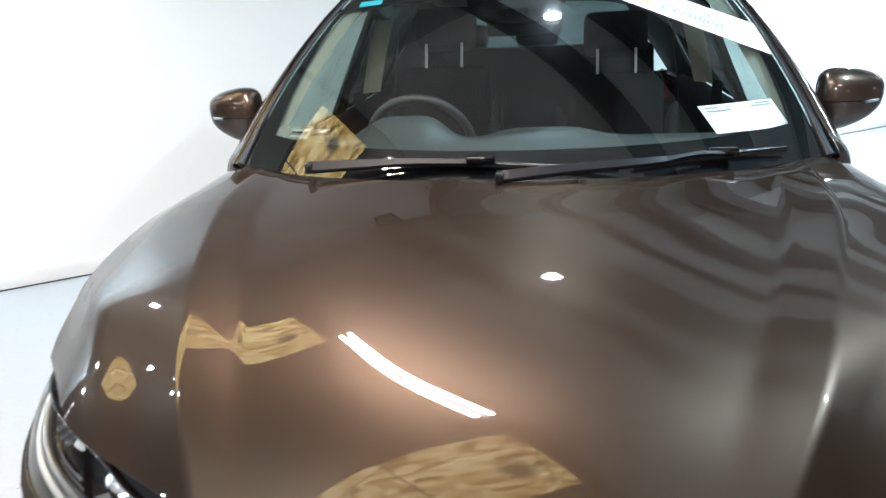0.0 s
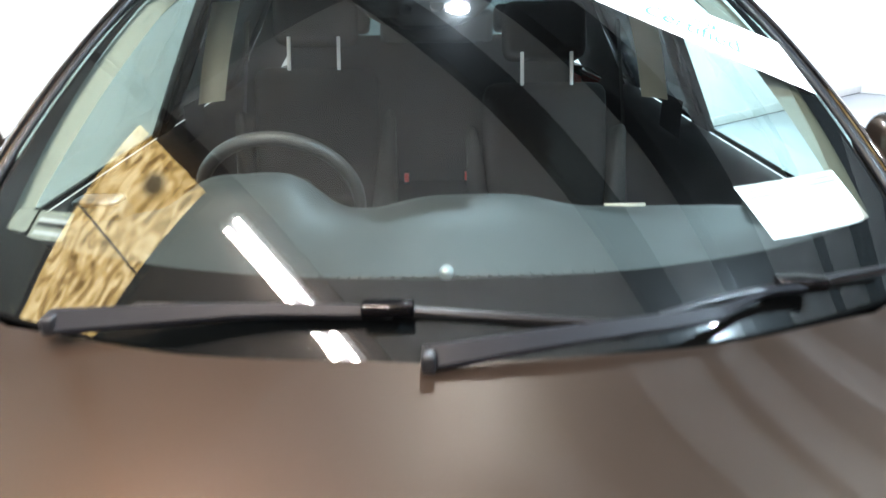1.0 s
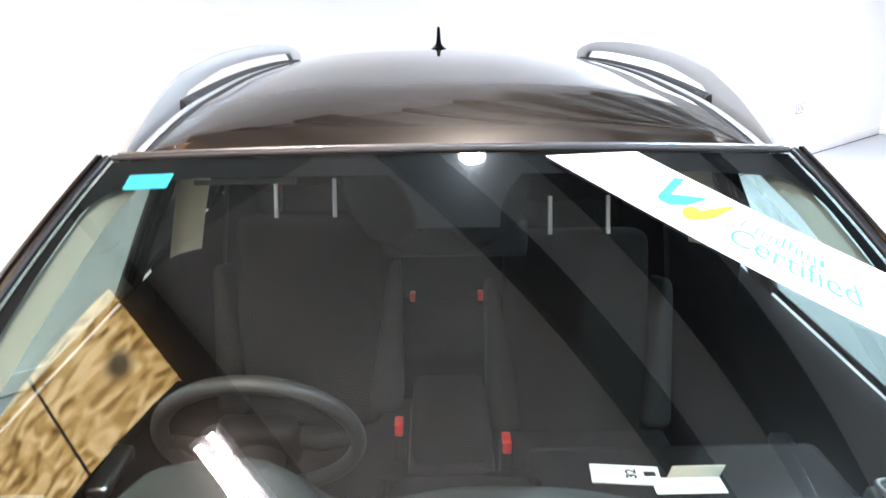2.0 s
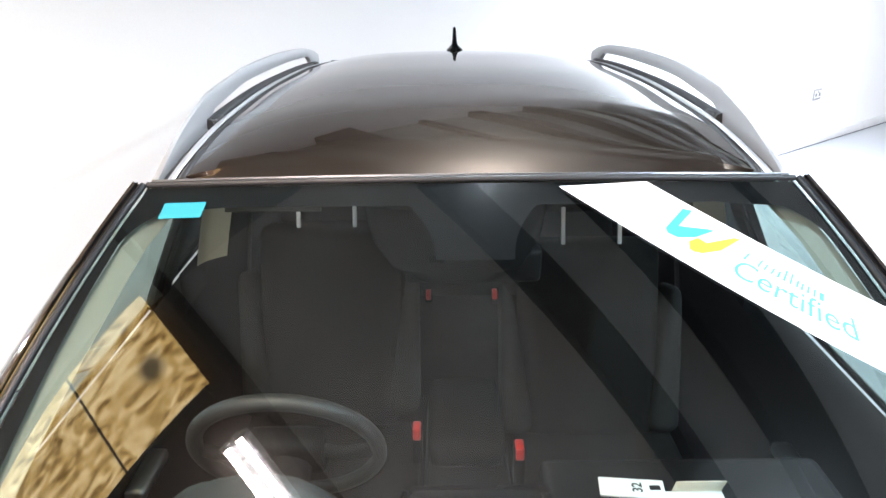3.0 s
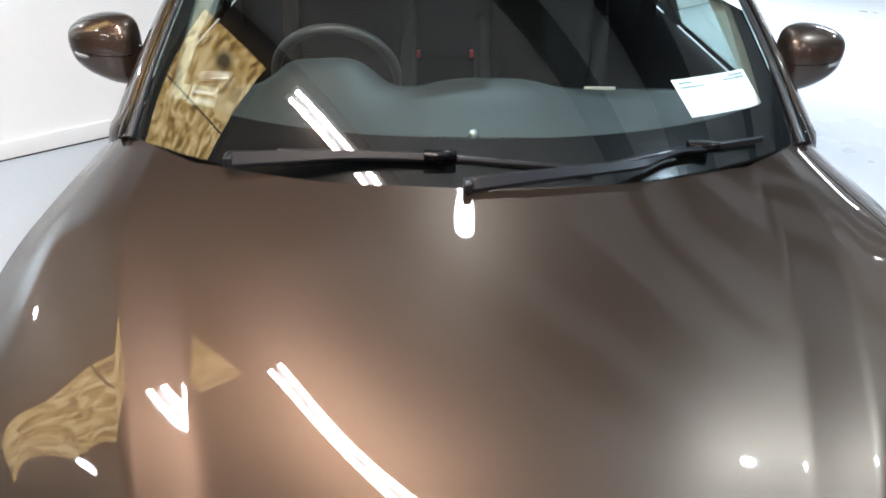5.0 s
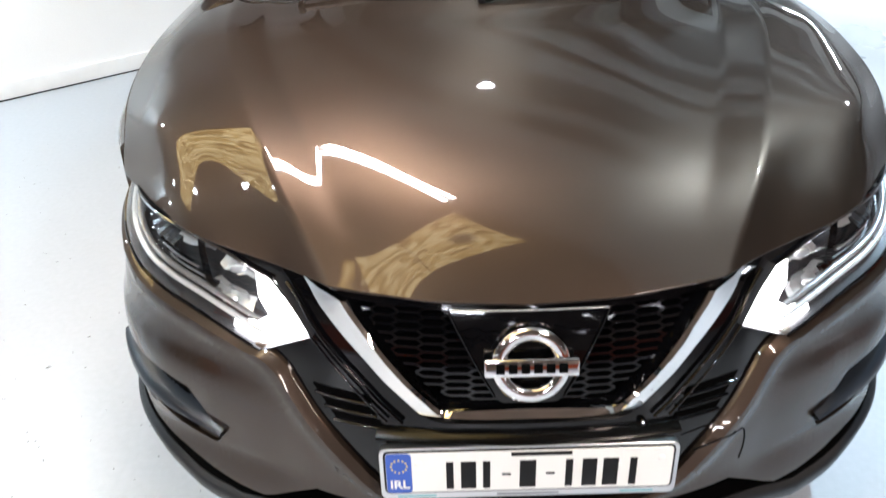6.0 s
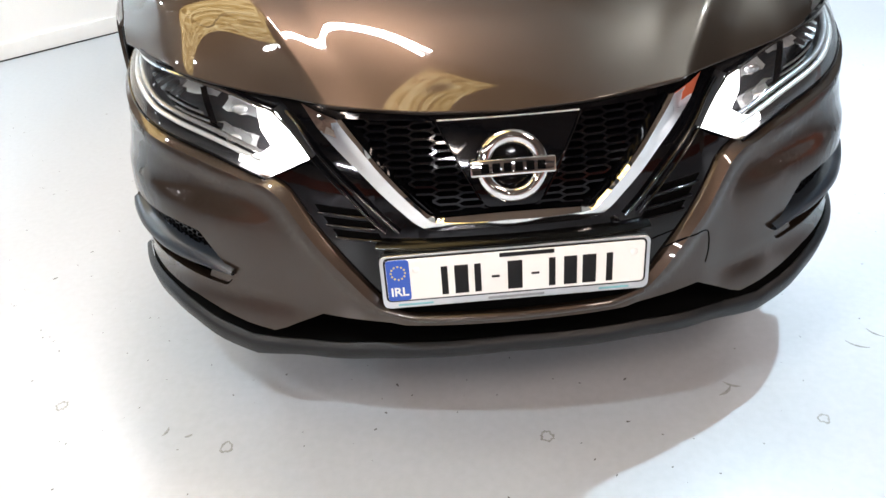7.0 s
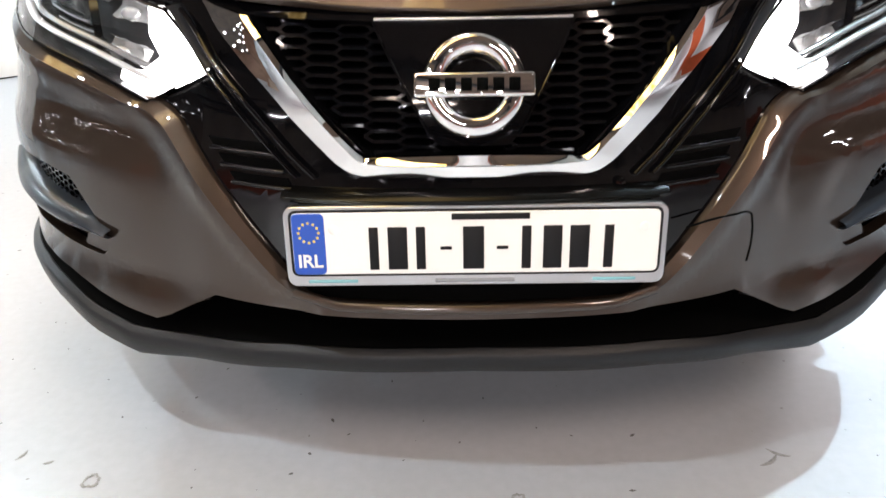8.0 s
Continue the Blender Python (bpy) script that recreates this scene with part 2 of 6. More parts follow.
def tube_mesh(name, points, radius, segments=10, closed=False, flat=1.0, up=(0, 0, 1), caps=True):
    """A round or flattened bar along a line; radius may be a list."""
    pts = [Vector(p) for p in points]
    n = len(pts)
    rad = radius if isinstance(radius, (list, tuple)) else [radius] * n
    verts, faces = [], []
    for i, p in enumerate(pts):
        a, b = (pts[i - 1], pts[(i + 1) % n]) if closed else (pts[max(i - 1, 0)], pts[min(i + 1, n - 1)])
        t = (b - a).normalized()
        s = t.cross(Vector(up))
        s = s.normalized() if s.length > 1e-4 else Vector((1, 0, 0))
        u = s.cross(t)
        for j in range(segments):
            w = 2 * math.pi * j / segments
            verts.append(p + s * (rad[i] * math.cos(w)) + u * (rad[i] * flat * math.sin(w)))
    for i in range(n if closed else n - 1):
        for j in range(segments):
            i2, j2 = (i + 1) % n, (j + 1) % segments
            faces.append((i * segments + j, i * segments + j2, i2 * segments + j2, i2 * segments + j))
    if caps and not closed:
        faces.append(tuple(range(segments))[::-1])
        faces.append(tuple((n - 1) * segments + j for j in range(segments)))
    me = mesh(name, verts, faces, 50)
    bm = bmesh.new()
    bm.from_mesh(me)
    bmesh.ops.recalc_face_normals(bm, faces=bm.faces[:])
    bm.to_mesh(me)
    bm.free()
    return me


def thicken(ob, thick, bevel=0.0, inward=True, segments=2):
    s = ob.modifiers.new("thickness", "SOLIDIFY")
    s.thickness, s.offset, s.use_even_offset = thick, -1 if inward else 1, False
    if bevel:
        b = ob.modifiers.new("edge", "BEVEL")
        b.width, b.segments, b.limit_method, b.angle_limit, b.harden_normals = bevel, segments, "ANGLE", radians(50), True
    return ob


def herm(xs, ys):
    """A smooth curve through points that does not overshoot."""
    xs, ys = np.array(xs, float), np.array(ys, float)
    h = np.diff(xs)
    d = np.diff(ys) / h
    m = np.zeros_like(xs)
    m[0], m[-1] = d[0], d[-1]
    for i in range(1, len(xs) - 1):
        if d[i - 1] * d[i] > 0:
            m[i] = 3 * (h[i - 1] + h[i]) / ((2 * h[i] + h[i - 1]) / d[i - 1] + (h[i] + 2 * h[i - 1]) / d[i])

    def curve(x):
        x = np.clip(x, xs[0], xs[-1])
        i = np.clip(np.searchsorted(xs, x) - 1, 0, len(h) - 1)
        t = (x - xs[i]) / h[i]
        return ys[i] * (1 + 2 * t) * (1 - t) ** 2 + ys[i + 1] * t * t * (3 - 2 * t) + h[i] * (m[i] * t * (1 - t) ** 2 + m[i + 1] * t * t * (t - 1))

    return curve


def spline(points, n, closed=False):
    """n points on a rounded line through the given ones (Catmull-Rom)."""
    p = np.array(points, float)
    k = len(p)
    out = []
    spans = k if closed else k - 1
    for q in range(n):
        s = q * spans / (n if closed else n - 1)
        i = min(int(s), spans - 1)
        t = s - i
        if closed:
            a, b, c, d = p[(i - 1) % k], p[i % k], p[(i + 1) % k], p[(i + 2) % k]
        else:
            b, c = p[i], p[i + 1]
            a = p[i - 1] if i else 2 * b - c
            d = p[i + 2] if i + 2 < k else 2 * c - b
        out.append(0.5 * (2 * b + (c - a) * t + (2 * a - 5 * b + 4 * c - d) * t * t + (3 * b - a - 3 * c + d) * t ** 3))
    return np.array(out)


def patch(rows, nu, breaks, ncol):
    """A smooth surface over rows of control points. breaks: columns at which a crease stays sharp; ncol: steps in each piece."""
    rows = np.array(rows, float)
    r, c = rows.shape[:2]
    dense = np.zeros((nu, c, 3))
    for j in range(c):
        w = np.r_[0, np.cumsum(np.linalg.norm(np.diff(rows[:, j], axis=0), axis=1))]
        w = w / w[-1]
        for k in range(3):
            dense[:, j, k] = herm(w, rows[:, j, k])(np.linspace(0, 1, nu))
    out = []
    cuts = [0, *breaks, c - 1]
    for i in range(nu):
        line = []
        for a, b, n in zip(cuts, cuts[1:], ncol):
            p = dense[i, a:b + 1]
            w = np.r_[0, np.cumsum(np.linalg.norm(np.diff(p, axis=0), axis=1))]
            w = w / w[-1]
            s = np.linspace(0, 1, n + 1)
            q = np.stack([herm(w, p[:, k])(s) if len(p) > 2 else np.interp(s, w, p[:, k]) for k in range(3)], 1)
            line += list(q if not line else q[1:])
        out.append(line)
    return np.array(out)



def fair(g, cuts, rounds=160, lead=4):
    """Evens out the curvature of a grid of points, piece by piece between the cut columns; the pieces' edges stay."""
    g = np.array(g, float)

    def lap(a):
        out = np.zeros_like(a)
        out[1:-1, 1:-1] = (a[:-2, 1:-1] + a[2:, 1:-1] + a[1:-1, :-2] + a[1:-1, 2:]) / 4 - a[1:-1, 1:-1]
        return out

    for a, b in zip([0, *cuts], [*cuts, g.shape[1] - 1]):
        p = g[:, a:b + 1].copy()
        for _ in range(rounds):
            q = lap(lap(p))
            q[:lead], q[-1], q[:, 0], q[:, -1] = 0, 0, 0, 0
            p = p - .4 * q
        g[:, a:b + 1] = p
    return g


# ---------------------------------------------------------------- front face of the car
# A point of the front face: u runs along the nose from its middle, z is the height.


PLAN_X = [-.13, 0, .13, .26, .33, .40, .47, .55, .64, .72, .79, .85, .885, .90, .905]
PLAN_Y = [-.008, -.012, -.008, .008, .026, .052, .088, .122, .168, .217, .285, .385, .50, .62, .9]
PLAN_U = np.r_[0, np.cumsum(np.hypot(np.diff(PLAN_X), np.diff(PLAN_Y)))]
PLAN_U -= PLAN_U[1]
plan_x, plan_y = herm(PLAN_U, PLAN_X), herm(PLAN_U, PLAN_Y)
lean = herm([.18, .24, .34, .42, .50, .56, .63, .68, .72, .80, .83, .88, .95], [-.03, -.035, -.02, 0, .005, .012, .03, .042, .057, .095, .115, .16, .25])


def nose(u, z, off=0.0):
    """The place on the nose, off metres proud of it."""
    side, a, e = (-1 if u < 0 else 1), abs(u), 2e-3
    tx, ty = (1.0, 0.0) if a < e else (plan_x(a + e) - plan_x(a - e), plan_y(a + e) - plan_y(a - e))
    n = math.hypot(tx, ty)
    q = min(1.0, max(0.0, (a - .6) / .5))
    rake = lean(z)
    k = off - (rake * (1 - .28 * q * q * (3 - 2 * q)) if rake > 0 else rake)
    return Vector((side * (plan_x(a) + ty / n * k), plan_y(a) - tx / n * k, z))


def both(half):
    """A closed outline over both sides from the points of the right half, from the middle's start to its end."""
    return [*half, *[(-u, z) for u, z in reversed(half) if abs(u) > 1e-6]]


def nose_panel(name, outline, holes=(), off=0.0, step=0.03, mirror=False):
    """A sheet on the nose inside an outline in (u, z), with holes."""
    bm = bmesh.new()
    edges = []
    for ring in (outline, *holes):
        pts = []
        for (a, b), (c, d) in zip(ring, [*ring[1:], ring[0]]):
            n = max(1, int(math.hypot(c - a, d - b) / step))
            pts += [(a + (c - a) * i / n, b + (d - b) * i / n) for i in range(n)]
        vs = [bm.verts.new((u, z, 0)) for u, z in pts]
        edges += [bm.edges.new((a, b)) for a, b in zip(vs, [*vs[1:], vs[0]])]
    bmesh.ops.triangle_fill(bm, use_beauty=True, use_dissolve=False, edges=edges)
    us, zs = [v.co.x for v in bm.verts], [v.co.y for v in bm.verts]
    for axis, lo, hi in ((0, min(us), max(us)), (1, min(zs), max(zs))):
        for i in range(1, int((hi - lo) / step) + 1):
            at, nrm = [0, 0, 0], [0, 0, 0]
            at[axis], nrm[axis] = lo + i * step + 0.0007, 1
            bmesh.ops.bisect_plane(bm, geom=[*bm.verts, *bm.edges, *bm.faces], plane_co=at, plane_no=nrm)
    bmesh.ops.remove_doubles(bm, verts=bm.verts[:], dist=1e-5)
    for v in bm.verts:
        v.co = nose(v.co.x, v.co.y, off(v.co.x, v.co.y) if callable(off) else off)
    bm.normal_update()
    if sum(f.normal.y * f.calc_area() for f in bm.faces) > 0:
        bmesh.ops.reverse_faces(bm, faces=bm.faces[:])
    me = bpy.data.meshes.new(name)
    bm.to_mesh(me)
    bm.free()
    return smooth(me, 50)


def round_corners(pts, r=0.012, n=4):
    """An outline with its corners rounded off."""
    out = []
    k = len(pts)
    for i in range(k):
        p, a, b = Vector(pts[i]), Vector(pts[i - 1]), Vector(pts[(i + 1) % k])
        ra = min(r, (a - p).length * 0.45)
        rb = min(r, (b - p).length * 0.45)
        s, e = p + (a - p).normalized() * ra, p + (b - p).normalized() * rb
        for j in range(n + 1):
            t = j / n
            q = s * (1 - t) ** 2 + p * 2 * t * (1 - t) + e * t * t
            out.append((q.x, q.y))
    return out


# ---------------------------------------------------------------- the hall


def hall_box(a0, a1, b0, b1, z0, z1, bevel=0.0):
    bm = bm_box(a0, a1, -b1, -b0, z0, z1, bevel)
    # local x runs along A, local y against B
    m = Matrix.Translation(CORNER) @ Matrix(((A.x, -B.x, 0, 0), (A.y, -B.y, 0, 0), (0, 0, 1, 0), (0, 0, 0, 1)))
    bm_turn(bm, m)
    bmesh.ops.recalc_face_normals(bm, faces=bm.faces[:])
    return bm


thing("floor", "pale grey painted concrete floor with scuffs and specks", "floor", data=hall_box(-0.3, HALL_L + 0.3, -0.3, HALL_W + 0.3, -0.2, 0.0), material=FLOOR, kind="structure")
thing("wall_back", "plain white painted wall behind the car", "wall", data=hall_box(-0.3, 13.5, -0.3, 0, 0, HALL_H), material=WALL, kind="structure")
# behind the white wall's end the hall runs on into a deep, dim bay
for name, label, category, box, material in (
        ("floor_bay", "pale grey floor of the deep bay", "floor", (13.5, 34, -12, -.3, -.2, -.002), FLOOR),
        ("ceiling_bay", "dark brown board ceiling of the deep bay", "ceiling", (13.5, 34, -12, -.3, HALL_H, HALL_H + .2), DARK_CEILING),
        ("wall_bay_near", "white wall beside the deep bay", "wall", (13.2, 13.5, -12, -.3, 0, HALL_H), WALL),
        ("wall_bay_back", "brown block wall at the back of the deep bay", "wall", (13.2, 34.3, -12.3, -12, 0, HALL_H), BAY_WALL),
        ("wall_bay_end", "brown block wall at the end of the deep bay", "wall", (34, 34.3, -12, 0, 0, HALL_H), BAY_WALL),
        ("wall_bay_front", "brown block wall that closes the deep bay", "wall", (HALL_L + .3, 34, -.3, 0, 0, HALL_H), BAY_WALL)):
    thing(name, label, category, data=hall_box(*box), material=material, kind="structure")
thing("wall_side", "plain white painted side wall meeting the back wall", "wall", data=hall_box(-0.3, 0, 0, HALL_W, 0, HALL_H), material=WALL, kind="structure")
thing("wall_far_side", "beige block wall at the far end of the hall", "wall", data=hall_box(HALL_L, HALL_L + 0.3, 0, HALL_W, 0, HALL_H), material=FRONT_WALL, kind="structure")
thing("wall_front", "beige block wall at the open end of the hall", "wall", data=hall_box(-0.3, HALL_L + 0.3, HALL_W, HALL_W + 0.3, 0, HALL_H), material=FRONT_WALL, kind="structure")
thing("trim", "orange-red painted band low on the far wall", "wall band", data=hall_box(2, HALL_L - 2, HALL_W - .012, HALL_W - .001, .12, 1.5), material=BAND, kind="structure")
thing("trim", "orange-red painted band low on the side wall", "wall band", data=hall_box(.001, .012, 10.5, HALL_W - .1, .12, 1.5), material=BAND, kind="structure")
thing("trim", "orange-red painted band low on the end wall", "wall band", data=hall_box(HALL_L - .012, HALL_L - .001, 1, HALL_W - 1, .12, 1.5), material=BAND, kind="structure")
thing("ceiling", "pale grey sheet roof above the hall", "ceiling", data=hall_box(-0.3, 10.27, 1.5, 5.6, HALL_H, HALL_H + 0.2), material=CEILING, kind="structure")
thing("ceiling", "dark brown board ceiling round the rooflights", "ceiling", data=hall_box(10.27, HALL_L + 0.3, 1.5, 5.6, HALL_H, HALL_H + 0.2), material=DARK_CEILING, kind="structure")
thing("ceiling", "dark grey boarded ceiling along the back wall", "ceiling", data=hall_box(-0.3, HALL_L + 0.3, -0.3, 1.5, HALL_H, HALL_H + 0.2), material=GREY_BOARD, kind="structure")
thing("ceiling", "dark brown board ceiling over the front of the hall", "ceiling", data=hall_box(-0.3, HALL_L + 0.3, 5.6, HALL_W + 0.3, HALL_H, HALL_H + 0.2), material=DARK_CEILING, kind="structure")
thing("baseboard", "white skirting board along the back wall", "baseboard", data=hall_box(0.02, 13.5, 0, 0.018, 0.008, 0.105, 0.004), material=SKIRT, kind="structure")
thing("baseboard", "white skirting board along the side wall", "baseboard", data=hall_box(0, 0.018, 0.02, HALL_W, 0.008, 0.105, 0.004), material=SKIRT, kind="structure")
# near-black solid strip: the shadow line at the wall's foot, put in as colour
thing("trim", "black strip standing for the shadow gap under the skirting board", "gap", data=hall_box(0.02, HALL_L, 0.0, 0.014, 0.0005, 0.008), material=DEEP_BLACK, kind="structure")
rnd = random.Random(4)


def floor_marks():
    """Glue rings and short scuffs on the floor, and a scatter of dark flecks."""
    ring_mat = mat("grey_floor_residue", (0.27, 0.27, 0.26), 0.5, grain=0.25, grain_scale=150)
    fleck_mat = mat("dark_floor_fleck", (0.12, 0.115, 0.11), 0.7, grain=0.2, grain_scale=300)
    for x, y, r in ((-.697, .054, .017), (.078, 0, .017), (-1.168, .242, .016), (-.62, -.20, .014), (.74, -.02, .015)):
        n = 26
        w = [(math.cos(2 * math.pi * i / n), math.sin(2 * math.pi * i / n), r * (1 + .18 * rnd.uniform(-1, 1))) for i in range(n)]
        verts = [(x + c * q, y + d * q, .0012) for c, d, q in w] + [(x + c * q * rnd.uniform(.55, .82), y + d * q * rnd.uniform(.55, .82), .0016) for c, d, q in w]
        faces = [(i, (i + 1) % n, n + (i + 1) % n, n + i) for i in range(n)]
        thing("floor_residue", "small grey ring of residue stuck to the floor", "mark", "floor residue rings", data=mesh("floor_residue", verts, faces), material=ring_mat)
    for x, y, l, w in ((.55, .09, .05, .6), (.57, .11, .045, -.5), (-.86, .12, .03, 1.2), (-.80, .10, .02, .4), (-2.3, 1.6, .22, .3), (-2.7, 2.1, .15, .1), (1.02, .25, .05, -.9), (.95, .21, .06, -.6)):
        pts = [(x + l * s * math.cos(w + .5 * s), y + l * s * math.sin(w + .5 * s), .001) for s in np.linspace(-.5, .5, 9)]
        thing("floor_scuff", "short grey scuff on the painted floor", "mark", "floor scuffs", data=tube_mesh("floor_scuff", pts, [.001 + .003 * math.sin(math.pi * i / 8) for i in range(9)], 6, flat=.25), material=ring_mat)
    verts, faces = [], []
    for _ in range(900):
        x, y = rnd.uniform(-3.2, 2.2), rnd.uniform(-1.2, 2.6)
        r, w = rnd.uniform(.0008, .0030) * (1 if rnd.random() < .88 else 1.7), rnd.uniform(0, 6.28)
        b = len(verts)
        k = rnd.randint(4, 6)
        for i in range(k):
            t = 2 * math.pi * i / k
            u, v = r * math.cos(t) * rnd.uniform(.8, 2.2), r * math.sin(t) * rnd.uniform(.5, 1)
            verts.append((x + u * math.cos(w) - v * math.sin(w), y + u * math.sin(w) + v * math.cos(w), .0011))
        faces.append(tuple(range(b, b + k)))
    thing("floor_flecks", "scattered dark flecks of dirt on the floor", "dirt", data=mesh("floor_flecks", verts, faces), material=fleck_mat, kind="stuff")


floor_marks()


def area_lamp(name, place, size, power, color=(1, 1, 1), size_y=None, turn=0.0):
    ld = bpy.data.lights.new(name, "AREA")
    ld.energy, ld.color, ld.size = power, color, size
    if size_y:
        ld.shape, ld.size_y = "RECTANGLE", size_y
    else:
        ld.shape = "DISK"
    ob = new(name, ld)
    ob.matrix_basis = Matrix.Translation(place) @ Matrix.Rotation(turn, 4, "Z")
    return ob


TURN_B = math.atan2(B.y, B.x)
TUBE_GLOW = mat("lamp_tube_glow", (1, 1, 1), 0.4, emit=((0.98, 0.99, 1.0), 40.0))
SPOT_GLOW = mat("led_lamp_glow", (1, 1, 1), 0.4, emit=((0.95, 0.98, 1.0), 60.0))
LAMP_BODY = mat("white_lamp_body", (0.7, 0.7, 0.7), 0.5, stain=0.05)


def rooflight_mat():
    """Stained translucent sheet with daylight behind it: mottled in long streaks."""
    m = bpy.data.materials.new("stained_rooflight_sheet")
    m.use_nodes = True
    nt = m.node_tree
    p = nt.nodes["Principled BSDF"]
    p.inputs["Roughness"].default_value = 0.5
    tc = nt.nodes.new("ShaderNodeTexCoord")
    mp = nt.nodes.new("ShaderNodeMapping")
    mp.inputs["Scale"].default_value = (1.8, 5.0, 1)
    mp.inputs["Rotation"].default_value = (0, 0, 0.5)
    nt.links.new(tc.outputs["Object"], mp.inputs["Vector"])
    n1 = nt.nodes.new("ShaderNodeTexNoise")
    n1.inputs["Scale"].default_value, n1.inputs["Detail"].default_value, n1.inputs["Distortion"].default_value = 2.4, 8, 1.4
    nt.links.new(mp.outputs[0], n1.inputs["Vector"])
    r = nt.nodes.new("ShaderNodeValToRGB")
    r.color_ramp.elements[0].position, r.color_ramp.elements[0].color = 0.35, (0.20, 0.115, 0.02, 1)
    r.color_ramp.elements[1].position, r.color_ramp.elements[1].color = 0.63, (1.0, 0.80, 0.40, 1)
    e = r.color_ramp.elements.new(0.48)
    e.color = (0.62, 0.42, 0.13, 1)
    nt.links.new(n1.outputs["Fac"], r.inputs[0])
    # scattered round blots of moss
    blot = nt.nodes.new("ShaderNodeTexVoronoi")
    blot.inputs["Scale"].default_value = 1.6
    nt.links.new(tc.outputs["Object"], blot.inputs["Vector"])
    edge = nt.nodes.new("ShaderNodeMapRange")
    edge.inputs["From Min"].default_value, edge.inputs["From Max"].default_value = 0.07, 0.17
    edge.inputs["To Min"].default_value = 0.12
    nt.links.new(blot.outputs["Distance"], edge.inputs["Value"])
    dim = nt.nodes.new("ShaderNodeVectorMath")
    dim.operation = "SCALE"
    nt.links.new(r.outputs[0], dim.inputs[0])
    nt.links.new(edge.outputs["Result"], dim.inputs["Scale"])
    nt.links.new(dim.outputs[0], p.inputs["Base Color"])
    nt.links.new(dim.outputs[0], p.inputs["Emission Color"])
    p.inputs["Emission Strength"].default_value = 6.2
    return m


ROOFLIGHT = rooflight_mat()


def rooflight(corner, along, across, rafters):
    """A sheet let into the ceiling, from a corner along A and against or along B, with a dark rafter across it."""
    root = thing("rooflight", "stained translucent rooflight sheet let into the dark ceiling", "rooflight", "rooflights", kind="structure")
    c = Vector((*corner, HALL_H)) + A * (along / 2) + B * (across / 2)
    root.matrix_basis = Matrix.Translation(c) @ Matrix.Rotation(math.atan2(A.y, A.x), 4, "Z")
    w = abs(across)
    part("rooflight_sheet", bm_box(-along / 2, along / 2, -w / 2, w / 2, -.03, -.012), ROOFLIGHT, root, "mottled yellowish sheet")
    for x in rafters:
        part("rafter", bm_box(x - .0045, x + .0045, -w / 2, w / 2, -.050, -.034, .002), RAFTER, root, "dark rafter under the sheet")
    for y in (-w / 2 - .02, w / 2 + .02):
        part("rooflight_frame", bm_box(-along / 2, along / 2, y - .02, y + .02, -.05, -.004, .003), STEEL, root, "dark frame edge")


def twin_tube(place, length, power, colour=(.93, .965, 1.0)):
    """A ceiling fitting with two glowing tubes, lying along B."""
    root = thing("tube_light", "twin fluorescent tube light under the ceiling", "ceiling light", "tube lights")
    root.matrix_basis = Matrix.Translation(place) @ Matrix.Rotation(TURN_B, 4, "Z")
    part("lamp_body", bm_box(-length / 2, length / 2, -.05, .05, .03, .09, .01), LAMP_BODY, root, "white lamp body")
    if HALL_H - place[2] > .2:
        for x in (-length / 3, length / 3):
            part("lamp_rod", tube_mesh("lamp_rod", [(x, 0, .085), (x, 0, HALL_H - place[2] - .002)], .005, 8), STEEL, root, "hanging rod")
    for y in (-.030, .030):
        part("lamp_tube", tube_mesh("lamp_tube", [(x, y, 0) for x in np.linspace(-length / 2 + .03, length / 2 - .03, 8)], .0125, 10), TUBE_GLOW, root, "glowing tube")
        for x in (-1, 1):
            part("lamp_holder", bm_box(x * (length / 2 - .02) - .012, x * (length / 2 - .02) + .012, y - .02, y + .02, -.024, .04, .003), LAMP_BODY, root, "tube holder")
    for y in (-.030, .030):
        area_lamp("tube_lamp", Vector(place) + B.cross(Vector((0, 0, 1))) * y + Vector((0, 0, -.018)), length * .95, power / 2, colour, .025, TURN_B)


def high_bay(place, power, r=.11, colour=(.71, .92, 1.0)):
    root = thing("led_lamp", "round LED lamp hanging from the ceiling", "ceiling light", "LED lamps")
    root.matrix_basis = Matrix.Translation(place)
    rows = [[(q * math.cos(w), q * math.sin(w), z) for w in np.linspace(0, 2 * math.pi, 25)] for q, z in ((r * 1.15, 0), (r * 1.15, .05), (r * .5, .12), (r * .3, .16))]
    part("lamp_rod", tube_mesh("lamp_rod", [(0, 0, .15), (0, 0, HALL_H - place[2] - .002)], .008, 8), LAMP_BODY, root, "hanging rod") if HALL_H - place[2] > .2 else None
    part("lamp_shade", grid_mesh("lamp_shade", rows, 40), LAMP_BODY, root, "white lamp housing")
    bm = bmesh.new()
    bmesh.ops.create_uvsphere(bm, u_segments=24, v_segments=14, radius=r)
    bm_turn(bm, Matrix.Translation((0, 0, .03)) @ Matrix.Diagonal((1, 1, .85, 1)))
    part("lamp_lens", bm, SPOT_GLOW, root, "glowing lamp globe")
    if power:
        area_lamp("led_glow", Vector(place) + Vector((0, 0, .026 - .86 * r)), r * 1.2, power, colour)


